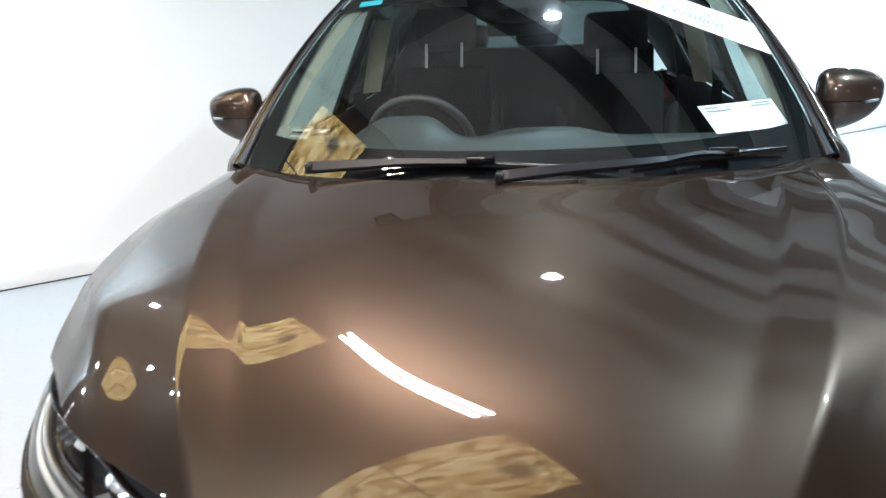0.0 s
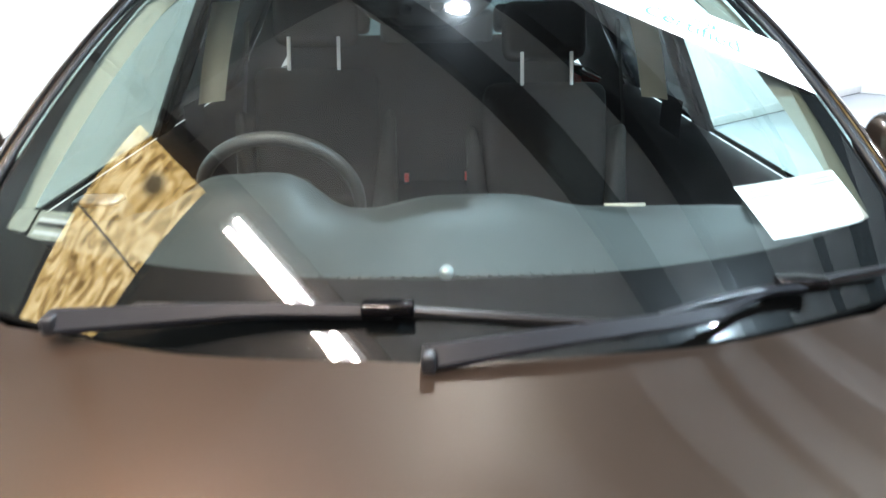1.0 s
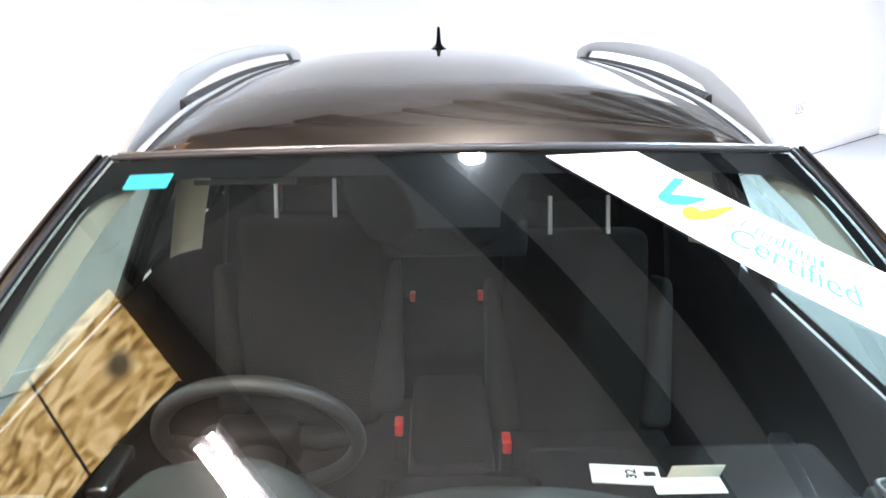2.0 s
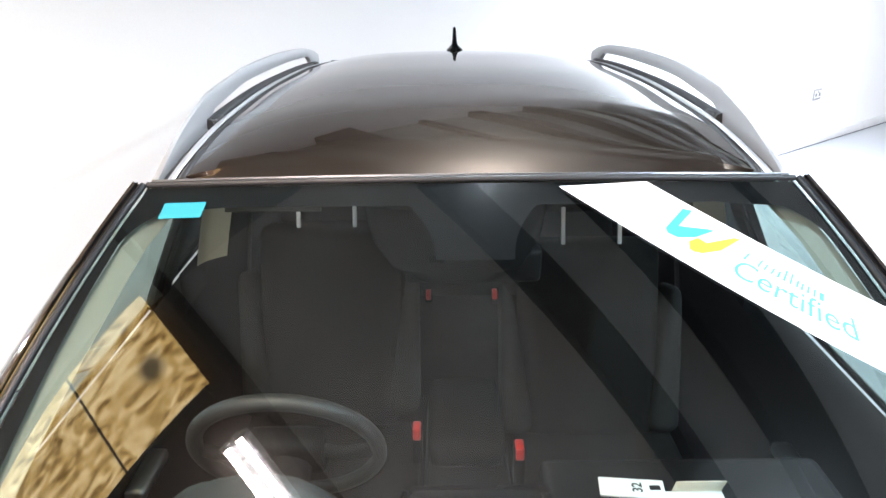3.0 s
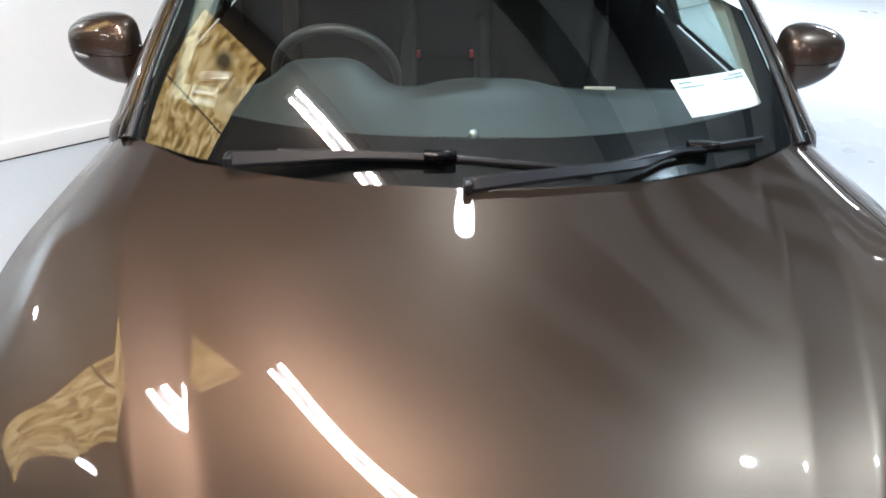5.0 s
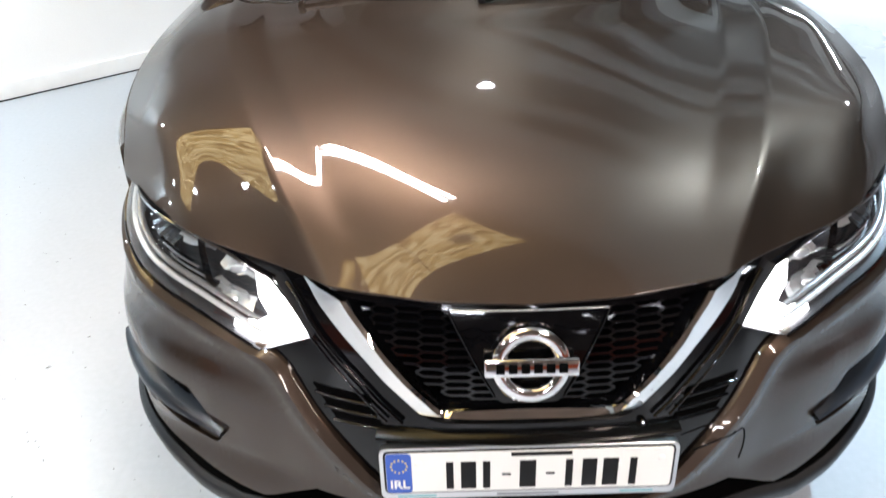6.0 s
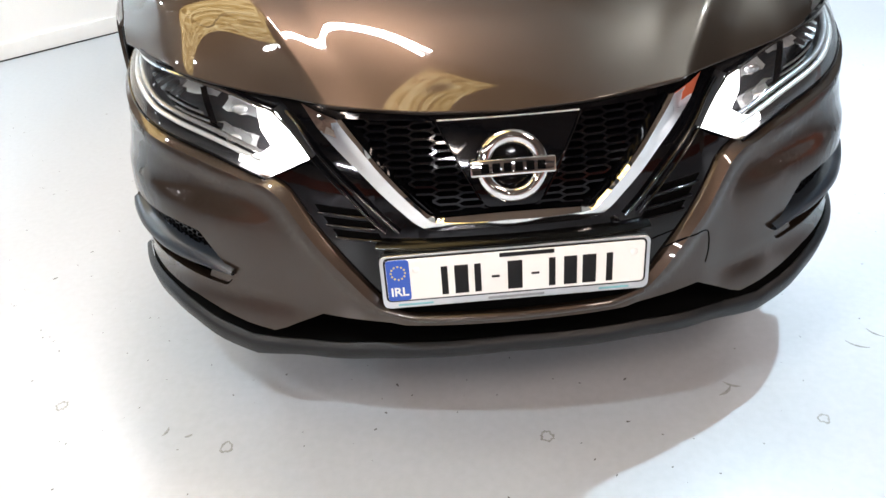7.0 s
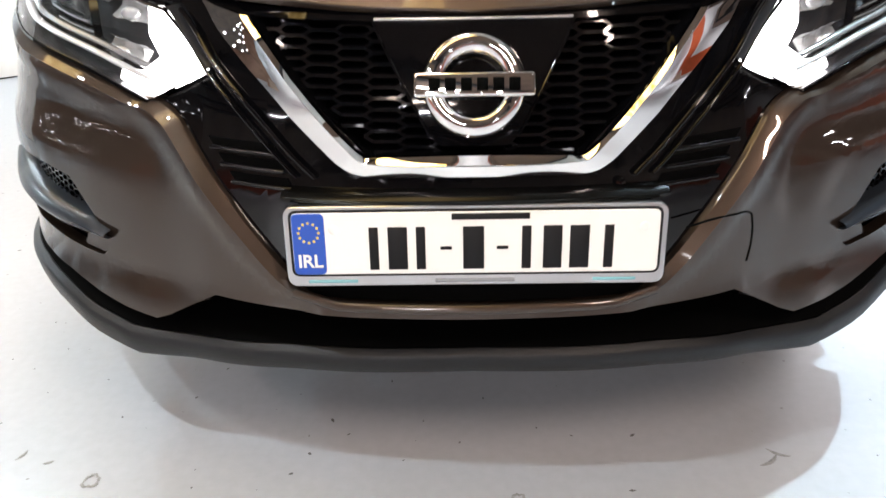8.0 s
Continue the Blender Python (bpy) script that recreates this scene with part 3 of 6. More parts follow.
ZL = HALL_H - .11
WARM_FILL = (1.0, .80, .62)  # tint of unseen fill tubes added at the near end; warms the car's shadow
rooflight((-1.20, 1.74), 2.6, -.68, (-.68,))
rooflight((-.10, .42), 2.6, .56, (-.68, .04, .76))
twin_tube((-.488, 1.004, 2.36), 1.25, 42, (1.0, .83, .66))
twin_tube((4.2, 5.3, ZL), 1.36, 120)
twin_tube((1.3, -1.7, ZL), 1.36, 38, WARM_FILL)
twin_tube((-2.6, -1.6, ZL), 1.36, 24, WARM_FILL)
# added wall-washer with no known lamp there: brightens the back wall's left end
high_bay((-4.9, 1.2, ZL), 68, .07)
twin_tube((-.6, -4.4, ZL), 1.36, 36, WARM_FILL)
high_bay((.11, 2.66, 2.52), 32, .05, (.70, .92, 1.0))
high_bay((-1.05, -.70, ZL), 29, .055)
high_bay((1.53, 1.0, ZL), 98, .040, (.62, .88, 1.0))
high_bay((-2.33, .73, ZL), 8, .06)
high_bay((-3.7, 1.25, ZL), 8, .075)
# another added lamp, kept out of the reflections, to whiten the back wall
high_bay((-2.9, 2.45, ZL), 42, .06)
high_bay((3.35, 2.85, ZL), 18, .075)
high_bay((3.0, 6.4, ZL), 170, .06)
# unseen fill tubes, added to brighten the walls that the chrome mirrors
for a, b, power in ((14.5, 8.5, 170), (19.5, 6.0, 300), (11.0, 14.0, 170), (3.2, 13.5, 150)):
    twin_tube(hall(a, b, ZL), 1.36, power)
# the lamps far down the hall
for a in (13.2, 15.4, 17.6, 19.8, 22.0):
    for b in (9.0, 11.5, 14.0, 16.5):
        high_bay(hall(a, b, ZL), 0, .075)
for a in (16.0, 18.6, 21.2, 23.8, 26.4, 29.0, 31.6):
    for b in (-2.2, -5.0, -7.8, -10.6):
        high_bay(hall(a, b, ZL), 120 if b == -5.0 and a in (18.6, 23.8, 29.0) else 0, .10)
# steel beams and a conduit under the ceiling
for a, w, h in ((1.6, .20, .16), (4.2, .20, .16), (5.15, .16, .14), (5.65, .07, .07), (6.2, .16, .14), (6.78, .12, .12), (7.28, .06, .06), (7.90, .30, .16), (8.56, .18, .14), (9.965, .06, .07), (12.4, .20, .16), (14.6, .20, .16), (17, .20, .16), (19.4, .20, .16), (21.8, .2, .16)):
    thing("ceiling_beam", "dark steel beam under the ceiling", "beam", "ceiling beams", data=hall_box(a + .27, a + .27 + w, .02, HALL_W - .02, HALL_H - h, HALL_H - .002, .004), material=STEEL, kind="structure")

# ---------------------------------------------------------------- the car
car = thing("car", "glossy dark brown crossover car with lit headlights parked on the floor", "car")

# Bonnet: rows run from the front edge back to the windscreen, columns from the middle out to the shoulder.
HOOD_ROWS = [
    [(0, .086, .806), (.15, .091, .813), (.262, .106, .823), (.335, .119, .831), (.43, .185, .829), (.62, .285, .848), (.802, .485, .864)],
    [(0, .135, .844), (.155, .138, .847), (.275, .145, .845), (.356, .155, .850), (.447, .218, .853), (.626, .31, .866), (.808, .505, .875)],
    [(0, .20, .885), (.165, .20, .885), (.305, .205, .878), (.389, .213, .884), (.478, .272, .885), (.640, .355, .890), (.816, .535, .888)],
    [(0, .30, .932), (.18, .30, .931), (.350, .305, .921), (.443, .310, .928), (.528, .365, .925), (.67, .43, .921), (.826, .58, .904)],
    [(0, .45, .974), (.20, .45, .972), (.408, .455, .959), (.505, .46, .968), (.583, .49, .964), (.712, .53, .952), (.842, .645, .924)],
    [(0, .60, .998), (.225, .60, .996), (.465, .605, .981), (.560, .61, .990), (.634, .625, .984), (.742, .655, .971), (.857, .72, .943)],
    [(0, .80, 1.021), (.255, .80, 1.018), (.532, .80, 1.002), (.627, .80, 1.011), (.694, .81, 1.003), (.780, .82, .993), (.869, .84, .965)],
    [(0, 1.0, 1.040), (.275, 1.0, 1.038), (.582, 1.0, 1.024), (.675, 1.0, 1.033), (.737, 1.0, 1.026), (.802, 1.0, 1.014), (.874, 1.0, .985)],
    [(0, 1.066, 1.049), (.29, 1.091, 1.049), (.60, 1.190, 1.045), (.70, 1.257, 1.051), (.752, 1.305, 1.049), (.805, 1.342, 1.038), (.862, 1.36, 1.006)],
]
g = patch(HOOD_ROWS, 70, [2, 3], [26, 9, 28])
half = np.concatenate([g[:, :0:-1] * [-1, 1, 1], g], axis=1)
mid = g.shape[1] - 1
half = fair(half, [mid - 35, mid - 26, mid + 26, mid + 35])
hood = part("bonnet", grid_mesh("bonnet", half, 60), PAINT, car, "glossy brown metallic bonnet with two creases")
thicken(hood, 0.012, 0.003)

# Front wing between the bonnet's edge and the wheel arch.
WING_ROWS = [
    [(.828, .575, .895), (.835, .576, .888), (.839, .578, .884), (.842, .58, .880), (.844, .582, .877)],
    [(.843, .638, .917), (.858, .640, .900), (.866, .642, .890), (.869, .645, .882), (.871, .646, .875)],
    [(.852, .68, .932), (.873, .68, .902), (.887, .68, .855), (.895, .68, .79), (.899, .68, .725)],
    [(.873, .84, .960), (.891, .84, .922), (.900, .84, .86), (.904, .84, .80), (.905, .84, .74)],
    [(.879, 1.0, .979), (.897, 1.0, .938), (.904, 1.0, .88), (.905, 1.0, .80), (.905, 1.0, .74)],
    [(.867, 1.365, .997), (.888, 1.365, .957), (.899, 1.365, .89), (.903, 1.365, .80), (.904, 1.365, .72)],
    [(.864, 1.422, 1.0), (.887, 1.422, .96), (.899, 1.422, .89), (.902, 1.422, .80), (.903, 1.422, .72)],
]
g = patch(WING_ROWS, 40, [], [22])
wing = grid_mesh("front_wing", g, 60)
for me in (wing, flipped(wing, "front_wing")):
    thicken(part("front_wing", me, PAINT, car, "brown painted front wing"), 0.008, 0.003)

# Scuttle between the bonnet and the windscreen.
rows = []
for a in np.linspace(-1, 1, 41):
    x = 0.80 * a
    yb = float(np.interp(abs(x), [0, .29, .60, .70, .755, .80], [1.055, 1.078, 1.175, 1.24, 1.285, 1.315]))
    a2 = abs(x) * .955 / .765
    foot_y, foot_z = 1.15 + .20 * a2 ** 2.2, 1.050 + .022 * a2 * a2
    rows.append([(x, yb, 1.012), (x * .99, yb * .75 + foot_y * .25, 1.000), (x * .97, yb * .4 + foot_y * .6, 1.000), (x * .955, foot_y + .003, foot_z - .036)])
sc = part("scuttle", grid_mesh("scuttle", rows, 50, flip=True), GLOSS_BLACK, car, "black plastic scuttle panel")
thicken(sc, 0.006)

# Body sides from the front wing back to the tail.
SIDE = [(1.0, .862), (.96, .888), (.88, .899), (.80, .902), (.70, .900), (.58, .893), (.46, .896), (.36, .885), (.27, .86)]


def side_rows(y0, y1, n):
    rows = []
    for y in np.linspace(y0, y1, n):
        rise = 0.05 * max(0, (y - 1.4) / 2.6)
        tuck = 0.10 * max(0.0, (y - 3.2) / 1.1) ** 2
        rows.append([(x - tuck, y, z + (rise if z > .7 else 0)) for z, x in SIDE])
    return rows


for name, y0, y1, label in (("front_door", 1.428, 2.40, "brown front door"), ("rear_door", 2.408, 3.26, "brown rear door"), ("rear_wing", 3.268, 4.22, "brown rear wing")):
    rows = side_rows(y0, y1, 12)
    if name == "rear_wing":
        rows = [r[:6] for r in rows]
    me = grid_mesh(name, patch(rows, 14, [], [24]), 60)
    for m in (me, flipped(me, name)):
        thicken(part(name, m, PAINT, car, label), 0.03, 0.004)

# Lower wing pieces behind the front wheel, sills and black arches.
for sx in (-1, 1):
    bm = bm_box(min(sx * .80, sx * .885), max(sx * .80, sx * .885), 1.24, 3.32, .20, .30, 0.02)
    part("sill", bm, MATT_BLACK, car, "black plastic sill")
    bm = bm_box(min(sx * .86, sx * .90), max(sx * .86, sx * .90), 1.285, 1.42, .28, .73, 0.008)
    part("wing_lower", bm, PAINT, car)
    for yc in (.89, 3.536):
        pts = [(sx * .876, yc + .385 * math.cos(w), .345 + .385 * math.sin(w)) for w in np.linspace(-.12, math.pi + .12, 24)]
        part("wheel_arch", tube_mesh("wheel_arch", pts, .028, 8, flat=.55, up=(1, 0, 0)), MATT_BLACK, car, "black plastic wheel arch")
part("underbody", bm_box(-.78, .78, .62, 4.05, .22, .34, .02), DEEP_BLACK, car)
part("engine_bay", bm_box(-.62, .62, .34, 1.20, .34, .74, .05), DEEP_BLACK, car)
part("bulkhead", bm_box(-.80, .80, 1.22, 1.27, .30, 1.0, .01), DEEP_BLACK, car)


def wheel(yc, sx):
    prof = [(.20, .085), (.27, .10), (.315, .098), (.338, .075), (.345, .04), (.345, -.04), (.338, -.075), (.315, -.098), (.27, -.10), (.20, -.085)]
    n = 40
    rows = [[(h, r * math.cos(w), r * math.sin(w)) for r, h in prof] for w in np.linspace(0, 2 * math.pi, n + 1)]
    at = Matrix.Translation((sx * .785, yc, .345))
    w_ob = new("wheel")
    w_ob.parent = car
    w_ob.matrix_basis = at
    part("tyre", grid_mesh("tyre", rows, 50), TYRE, w_ob, "black road tyre")
    bm = bmesh.new()
    bmesh.ops.create_cone(bm, cap_ends=True, segments=36, radius1=.225, radius2=.225, depth=.15)
    bm_turn(bm, Matrix.Rotation(math.pi / 2, 4, "Y"))
    part("brake_drum", bm, DEEP_BLACK, w_ob)
    for k in range(5):
        bm = bm_box(-.012, .012, -.028, .028, .03, .215, .008)
        bm_turn(bm, Matrix.Translation((sx * .085, 0, 0)) @ Matrix.Rotation(k * 2 * math.pi / 5, 4, "X"))
        part("spoke", bm, ALLOY, w_ob, "silver alloy spoke")
    ring = [(sx * .085, .215 * math.cos(w), .215 * math.sin(w)) for w in np.linspace(0, 2 * math.pi, 41)[:-1]]
    part("rim", tube_mesh("rim", ring, .014, 8, closed=True, up=(1, 0, 0)), ALLOY, w_ob, "silver alloy rim")


for yc in (.89, 3.536):
    for sx in (-1, 1):
        wheel(yc, sx)

# Tail.
rows = []
for x in np.linspace(-.80, .80, 25):
    bow = .16 * (abs(x) / .8) ** 2.5
    rows.append([(x, 4.22 - bow, 1.05), (x, 4.30 - bow, .92), (x, 4.35 - bow, .72), (x, 4.38 - bow, .55), (x, 4.36 - bow, .40), (x, 4.25 - bow, .28)])
part("tailgate", grid_mesh("tailgate", rows, 50), PAINT, car, "brown tailgate and rear bumper")
for sx in (-1, 1):
    part("tail_light", bm_box(min(sx * .55, sx * .83), max(sx * .55, sx * .83), 4.10, 4.25, .86, 1.02, .03), TAIL_RED, car, "red tail light")

# ---------------------------------------------------------------- roof and glass


def screen_pt(a, v, off=0.0):
    """A place on the windscreen: a from -1 to 1 across, v from 0 at the foot to 1 at the roof."""
    foot = np.array((.765 * a, 1.15 + .20 * abs(a) ** 2.2, 1.052 + .022 * a * a))
    head = np.array((.628 * a, 2.015 + .055 * a * a, 1.520 - .022 * a * a))
    p = foot * (1 - v) + head * v
    bow = 4 * v * (1 - v) * .028
    n = np.array((.22 * a, -.50, .86))
    n = n / np.linalg.norm(n)
    return p + n * (bow + off)


g = [[screen_pt(a, v) for a in np.linspace(-1, 1, 41)] for v in np.linspace(-.06, 1, 34)]
ws = part("windscreen", grid_mesh("windscreen", g, 60), SCREEN, car, "tinted windscreen glass")
ws.visible_shadow = False
# black border printed on the glass, just inside it


def frit_strip(name, a0, a1, v0, v1, na, nv, shape=None):
    rows = []
    for v in np.linspace(v0, v1, nv):
        rows.append([screen_pt(*(shape(a, v) if shape else (a, v)), -.004) for a in np.linspace(a0, a1, na)])
    part("screen_border", grid_mesh(name, rows, 60), FRIT, ws, "black printed glass border")


frit_strip("border_foot", -1, 1, 0, 1, 41, 9, lambda a, v: (a, -.06 + v * (.139 + .03 * abs(a) ** 6)))
frit_strip("border_head", -1, 1, 0, 1, 41, 4, lambda a, v: (a, 1 - (1 - v) * (.064 + .04 * max(0, abs(a) - .7) * 2)))
for sx in (-1, 1):
    rows = [[screen_pt(sx * (1 - w * (.028 + .06 * (1 - v) ** 2.2 + .07 * max(0, (v - .82) / .1) ** 2)), v, -.004) for w in np.linspace(0, 1, 5)] for v in np.linspace(.08, .96, 40)]
    part("screen_border", grid_mesh("border_side", rows, 60), FRIT, ws, "black printed glass border")
rows = [[screen_pt(a * (.10 + .11 * v ** 2), .80 + .16 * v, -.005) for a in np.linspace(-1, 1, 9)] for v in np.linspace(0, 1, 6)]
part("sensor_patch", grid_mesh("sensor_patch", rows, 60), FRIT, ws, "black sensor patch behind the glass")


def roof_pt(a, y, off=0.0):
    """A place on the roof skin: a from -1 to 1 across."""
    z = float(roof_z(y))
    w = float(roof_w(y))
    return np.array((w * a, y + (.055 * a * a if y < 2.1 else 0), z - .012 * a * a - .045 * a ** 4 + off))


roof_z = herm([2.02, 2.06, 2.2, 2.5, 2.9, 3.3, 3.7, 4.0, 4.12], [1.520, 1.534, 1.560, 1.588, 1.598, 1.590, 1.568, 1.535, 1.51])
roof_w = herm([2.02, 2.3, 2.8, 3.3, 3.8, 4.12], [.620, .622, .615, .60, .575, .55])
g = [[roof_pt(a, y) for a in np.linspace(-1, 1, 45)] for y in np.linspace(2.035, 4.12, 50)]
roof = part("roof", grid_mesh("roof", g, 60), PAINT, car, "glossy dark brown roof")
thicken(roof, .012, .003)
# rubber lip along the foot of the glass
pts = [np.array(screen_pt(a, -.058, .002)) + np.array((0, -.003, 0)) for a in np.linspace(-1, 1, 61)]
part("screen_seal", tube_mesh("screen_seal", pts, .005, 8), DEEP_BLACK, car, "black rubber lip under the windscreen")
# seal between glass and roof
pts = [screen_pt(a, 1.0, .002) + np.array((0, .006, .002)) for a in np.linspace(-1, 1, 41)]
part("roof_seal", tube_mesh("roof_seal", pts, .006, 8), RUBBER, car, "rubber seal above the windscreen")
pts = [screen_pt(a, 1.0, .006) + np.array((0, .016, .004)) for a in np.linspace(-.985, .985, 41)]
part("roof_trim", tube_mesh("roof_trim", pts, .0028, 6), TRIM_GREY, car, "thin bright strip above the windscreen")

belt_z = herm([1.3, 2.0, 3.0, 4.0], [1.0, 1.02, 1.045, 1.08])


def cant_pt(y):
    """The line where the side windows meet the roof."""
    if y < 2.08:
        s = (y - 1.36) / (2.08 - 1.36)
        p = np.array(screen_pt(1, s * .98))
        return p + np.array((.055 - .025 * s, .02, -.012))
    return np.array((float(roof_w(y)) + .035, y, float(roof_z(y)) - .085))


def belt_pt(y):
    return np.array((.862 - .04 * max(0, (y - 3.2)), y, float(belt_z(y)) + .004))


# A-pillars, in body colour with a black inner strip
for sx in (-1, 1):
    m = np.array((sx, 1, 1))
    rows = []
    for v in np.linspace(0, 1.0, 26):
        e = screen_pt(1, v, 0)
        w = .055 + .025 * (1 - v)
        rows.append([(e + np.array((.012, .002, .004))) * m, (e + np.array((.030, .010, .010))) * m, (e + np.array((w * .8, .035, -.002))) * m, (e + np.array((w, .06, -.035))) * m])
    part("windscreen_pillar", grid_mesh("windscreen_pillar", rows, 50, flip=sx < 0), PAINT, car, "brown windscreen pillar")
    # painted foot of the pillar, down to the bonnet's corner and the wing
    foot = np.array(rows[0]) * m
    down = np.array([(.792, 1.335, 1.040), (.822, 1.352, 1.030), (.850, 1.364, 1.012), (.868, 1.405, 1.002)])
    fill = [[(f * (1 - k) + d * k + np.array((.004, -.002, .006)) * math.sin(math.pi * k)) * m for f, d in zip(foot, down)] for k in np.linspace(0, 1, 8)]
    part("pillar_foot", grid_mesh("pillar_foot", fill, 60, flip=sx > 0), PAINT, car, "brown foot of the windscreen pillar")
    pts = [(screen_pt(1, v, .0) + np.array((.022, .004, .002))) * m for v in np.linspace(-.06, .05, 8)]
    part("foot_seal", tube_mesh("foot_seal", pts, [.011, .012, .012, .012, .011, .010, .008, .005], 8), GLOSS_BLACK, car, "black rubber end of the windscreen seal")
    # sail panel between the pillar's foot, the wing and the door
    rows = []
    for v in np.linspace(0, .34, 12):
        e = screen_pt(1, max(v, 0), 0) + (np.array((0, -.03, -.018)) if v < 0 else 0)
        w = .055 + .025 * (1 - v)
        q = e + np.array((w - .004, .06, -.037))
        b = np.array((.868, max(1.365, q[1] + .01), 1.0))
        rows.append([q * m, (q * .5 + b * .5 + np.array((.006, 0, 0))) * m, b * m])
    part("mirror_sail", grid_mesh("mirror_sail", rows, 50, flip=sx < 0), PAINT, car, "brown panel at the foot of the pillar")
    pts = [(screen_pt(1, v, .003) + np.array((.006, .002, .002))) * m for v in np.linspace(-.06, 1, 32)]
    part("pillar_seal", tube_mesh("pillar_seal", pts, [.011 - .004 * min(1, k / 6) for k in range(32)], 8), MATT_BLACK, car, "black rubber seal along the windscreen")
    pts = [(screen_pt(1, v, .008) + np.array((.016, .003, .003))) * m for v in np.linspace(-.05, 1, 32)]
    part("pillar_strip", tube_mesh("pillar_strip", pts, .0028, 6), GLOSS_BLACK, car)
    # roof frame above the side windows
    rows = []
    for y in np.linspace(2.06, 4.05, 30):
        r, c = roof_pt(1, y), cant_pt(max(y, 2.0801))
        rows.append([r * m, (r + np.array((.016, 0, -.012))) * m, (r * .4 + c * .6 + np.array((.012, 0, .004))) * m, c * m])
    part("roof_frame", grid_mesh("roof_frame", rows, 50, flip=sx < 0), PAINT, car, "brown frame above the side windows")
    # window pillars
    for y0, y1, mt, label, lean_y in ((2.47, 2.58, GLOSS_BLACK, "black door pillar", .03), (3.25, 3.33, GLOSS_BLACK, "black rear door pillar", .10), (3.62, 4.10, PAINT, "brown rear pillar", .06)):
        rows = [[((belt_pt(y) * (1 - h) + cant_pt(min(y + lean_y * h, 4.1)) * h) + np.array((.012, lean_y * h, 0))) * m for y in np.linspace(y0, y1, 6)] for h in np.linspace(0, 1, 8)]
        ob = part("window_pillar", grid_mesh("window_pillar", rows, 50, flip=sx < 0), mt, car, label)
        thicken(ob, .03)
    for y0, y1, name in ((1.45, 2.52, "front_side_window"), (2.54, 3.30, "rear_side_window"), (3.30, 3.70, "quarter_window")):
        rows = [[((belt_pt(y) * (1 - h) + cant_pt(y) * h) + np.array((.012 * math.sin(h * 3.14), 0, 0))) * m for y in np.linspace(y0, y1, 16)] for h in np.linspace(0, 1, 8)]
        ob = part(name, grid_mesh(name, rows, 60, flip=sx < 0), SIDE_GLASS if name == "front_side_window" else PRIVACY, car, "greenish side window glass" if name == "front_side_window" else "dark rear side glass")
        ob.visible_shadow = False
    pts = [belt_pt(y) * m + np.array((sx * .004, 0, 0)) for y in np.linspace(1.50, 3.75, 30)]
    part("window_trim", tube_mesh("window_trim", pts, .010, 8, flat=.7), GLOSS_BLACK, car, "black strip under the side windows")
    # roof rail: a blade standing on the roof's edge, closed to the roof at both ends
    rows = []
    for y in np.linspace(2.12, 3.82, 50):
        top = float(np.interp(y, [2.12, 2.2, 2.32, 2.5, 2.8, 3.2, 3.6, 3.74, 3.82], [.006, .026, .052, .079, .088, .088, .080, .068, .050]))
        low = float(np.interp(y, [2.12, 2.46, 2.52, 2.8, 3.66, 3.72, 3.82], [-.014, -.006, .030, .046, .046, .004, -.006]))
        b = roof_pt(1, y)
        rows.append([(b + np.array((.012 + dx, 0, low * (1 - h) + top * h))) * m for dx, h in ((.012, 0), (.014, .5), (.006, .92), (.0, 1.0), (-.006, .96), (-.008, .5), (-.004, 0))])
    rail = part("roof_rail", grid_mesh("roof_rail", rows, 40, wrap=True, flip=sx > 0), RAIL, car, "satin silver roof rail")
    low = [(roof_pt(1, y) + np.array((.004, 0, .010))) * m for y in np.linspace(2.46, 3.74, 30)]
    part("rail_channel", tube_mesh("rail_channel", low, .014, 8, flat=.9), RUBBER, rail, "black channel under the rail")
    for y in (2.50, 3.70):
        b = roof_pt(1, y) * m
        part("rail_foot", bm_box(b[0] - .012, b[0] + .016, y - .03, y + .03, b[2] - .01, b[2] + .020, .006), RUBBER, rail, "black rail foot")
    pts = [roof_pt(.962, y, .004) * m for y in np.linspace(2.10, 3.95, 30)]
    part("roof_strip", tube_mesh("roof_strip", pts, .0075, 8, flat=.5), RAIL, car, "pale strip beside the roof rail")
    pts = [roof_pt(.925, y, .0) * m for y in np.linspace(2.06, 4.0, 30)]
    part("roof_ditch", tube_mesh("roof_ditch", pts, .007, 6, flat=.6), RUBBER, car, "black roof ditch strip")
# rear window
rows = [[(.56 * a * (1 - h) + .66 * a * h, 4.08 + .13 * h - .06 * a * a, 1.50 * (1 - h) + 1.08 * h) for a in np.linspace(-1, 1, 15)] for h in np.linspace(0, 1, 6)]
ob = part("rear_window", grid_mesh("rear_window", rows, 60), REAR_GLASS, car, "greenish rear window")
ob.visible_shadow = False
# aerial
rows = [[(r * math.cos(w), 3.90 + back + r * stretch * math.sin(w), z) for w in np.linspace(0, 2 * math.pi, 21)[:-1]] for z, r, stretch, back in
        ((1.545, .036, 1.5, 0), (1.556, .034, 1.5, 0), (1.564, .024, 1.5, .004), (1.575, .013, 1.3, .010), (1.595, .0095, 1.1, .018), (1.625, .0075, 1, .032), (1.642, .006, 1, .040), (1.645, .001, 1, .041))]
part("aerial", grid_mesh("aerial", rows, 50, wrap=True), GLOSS_BLACK, car, "short black roof aerial")


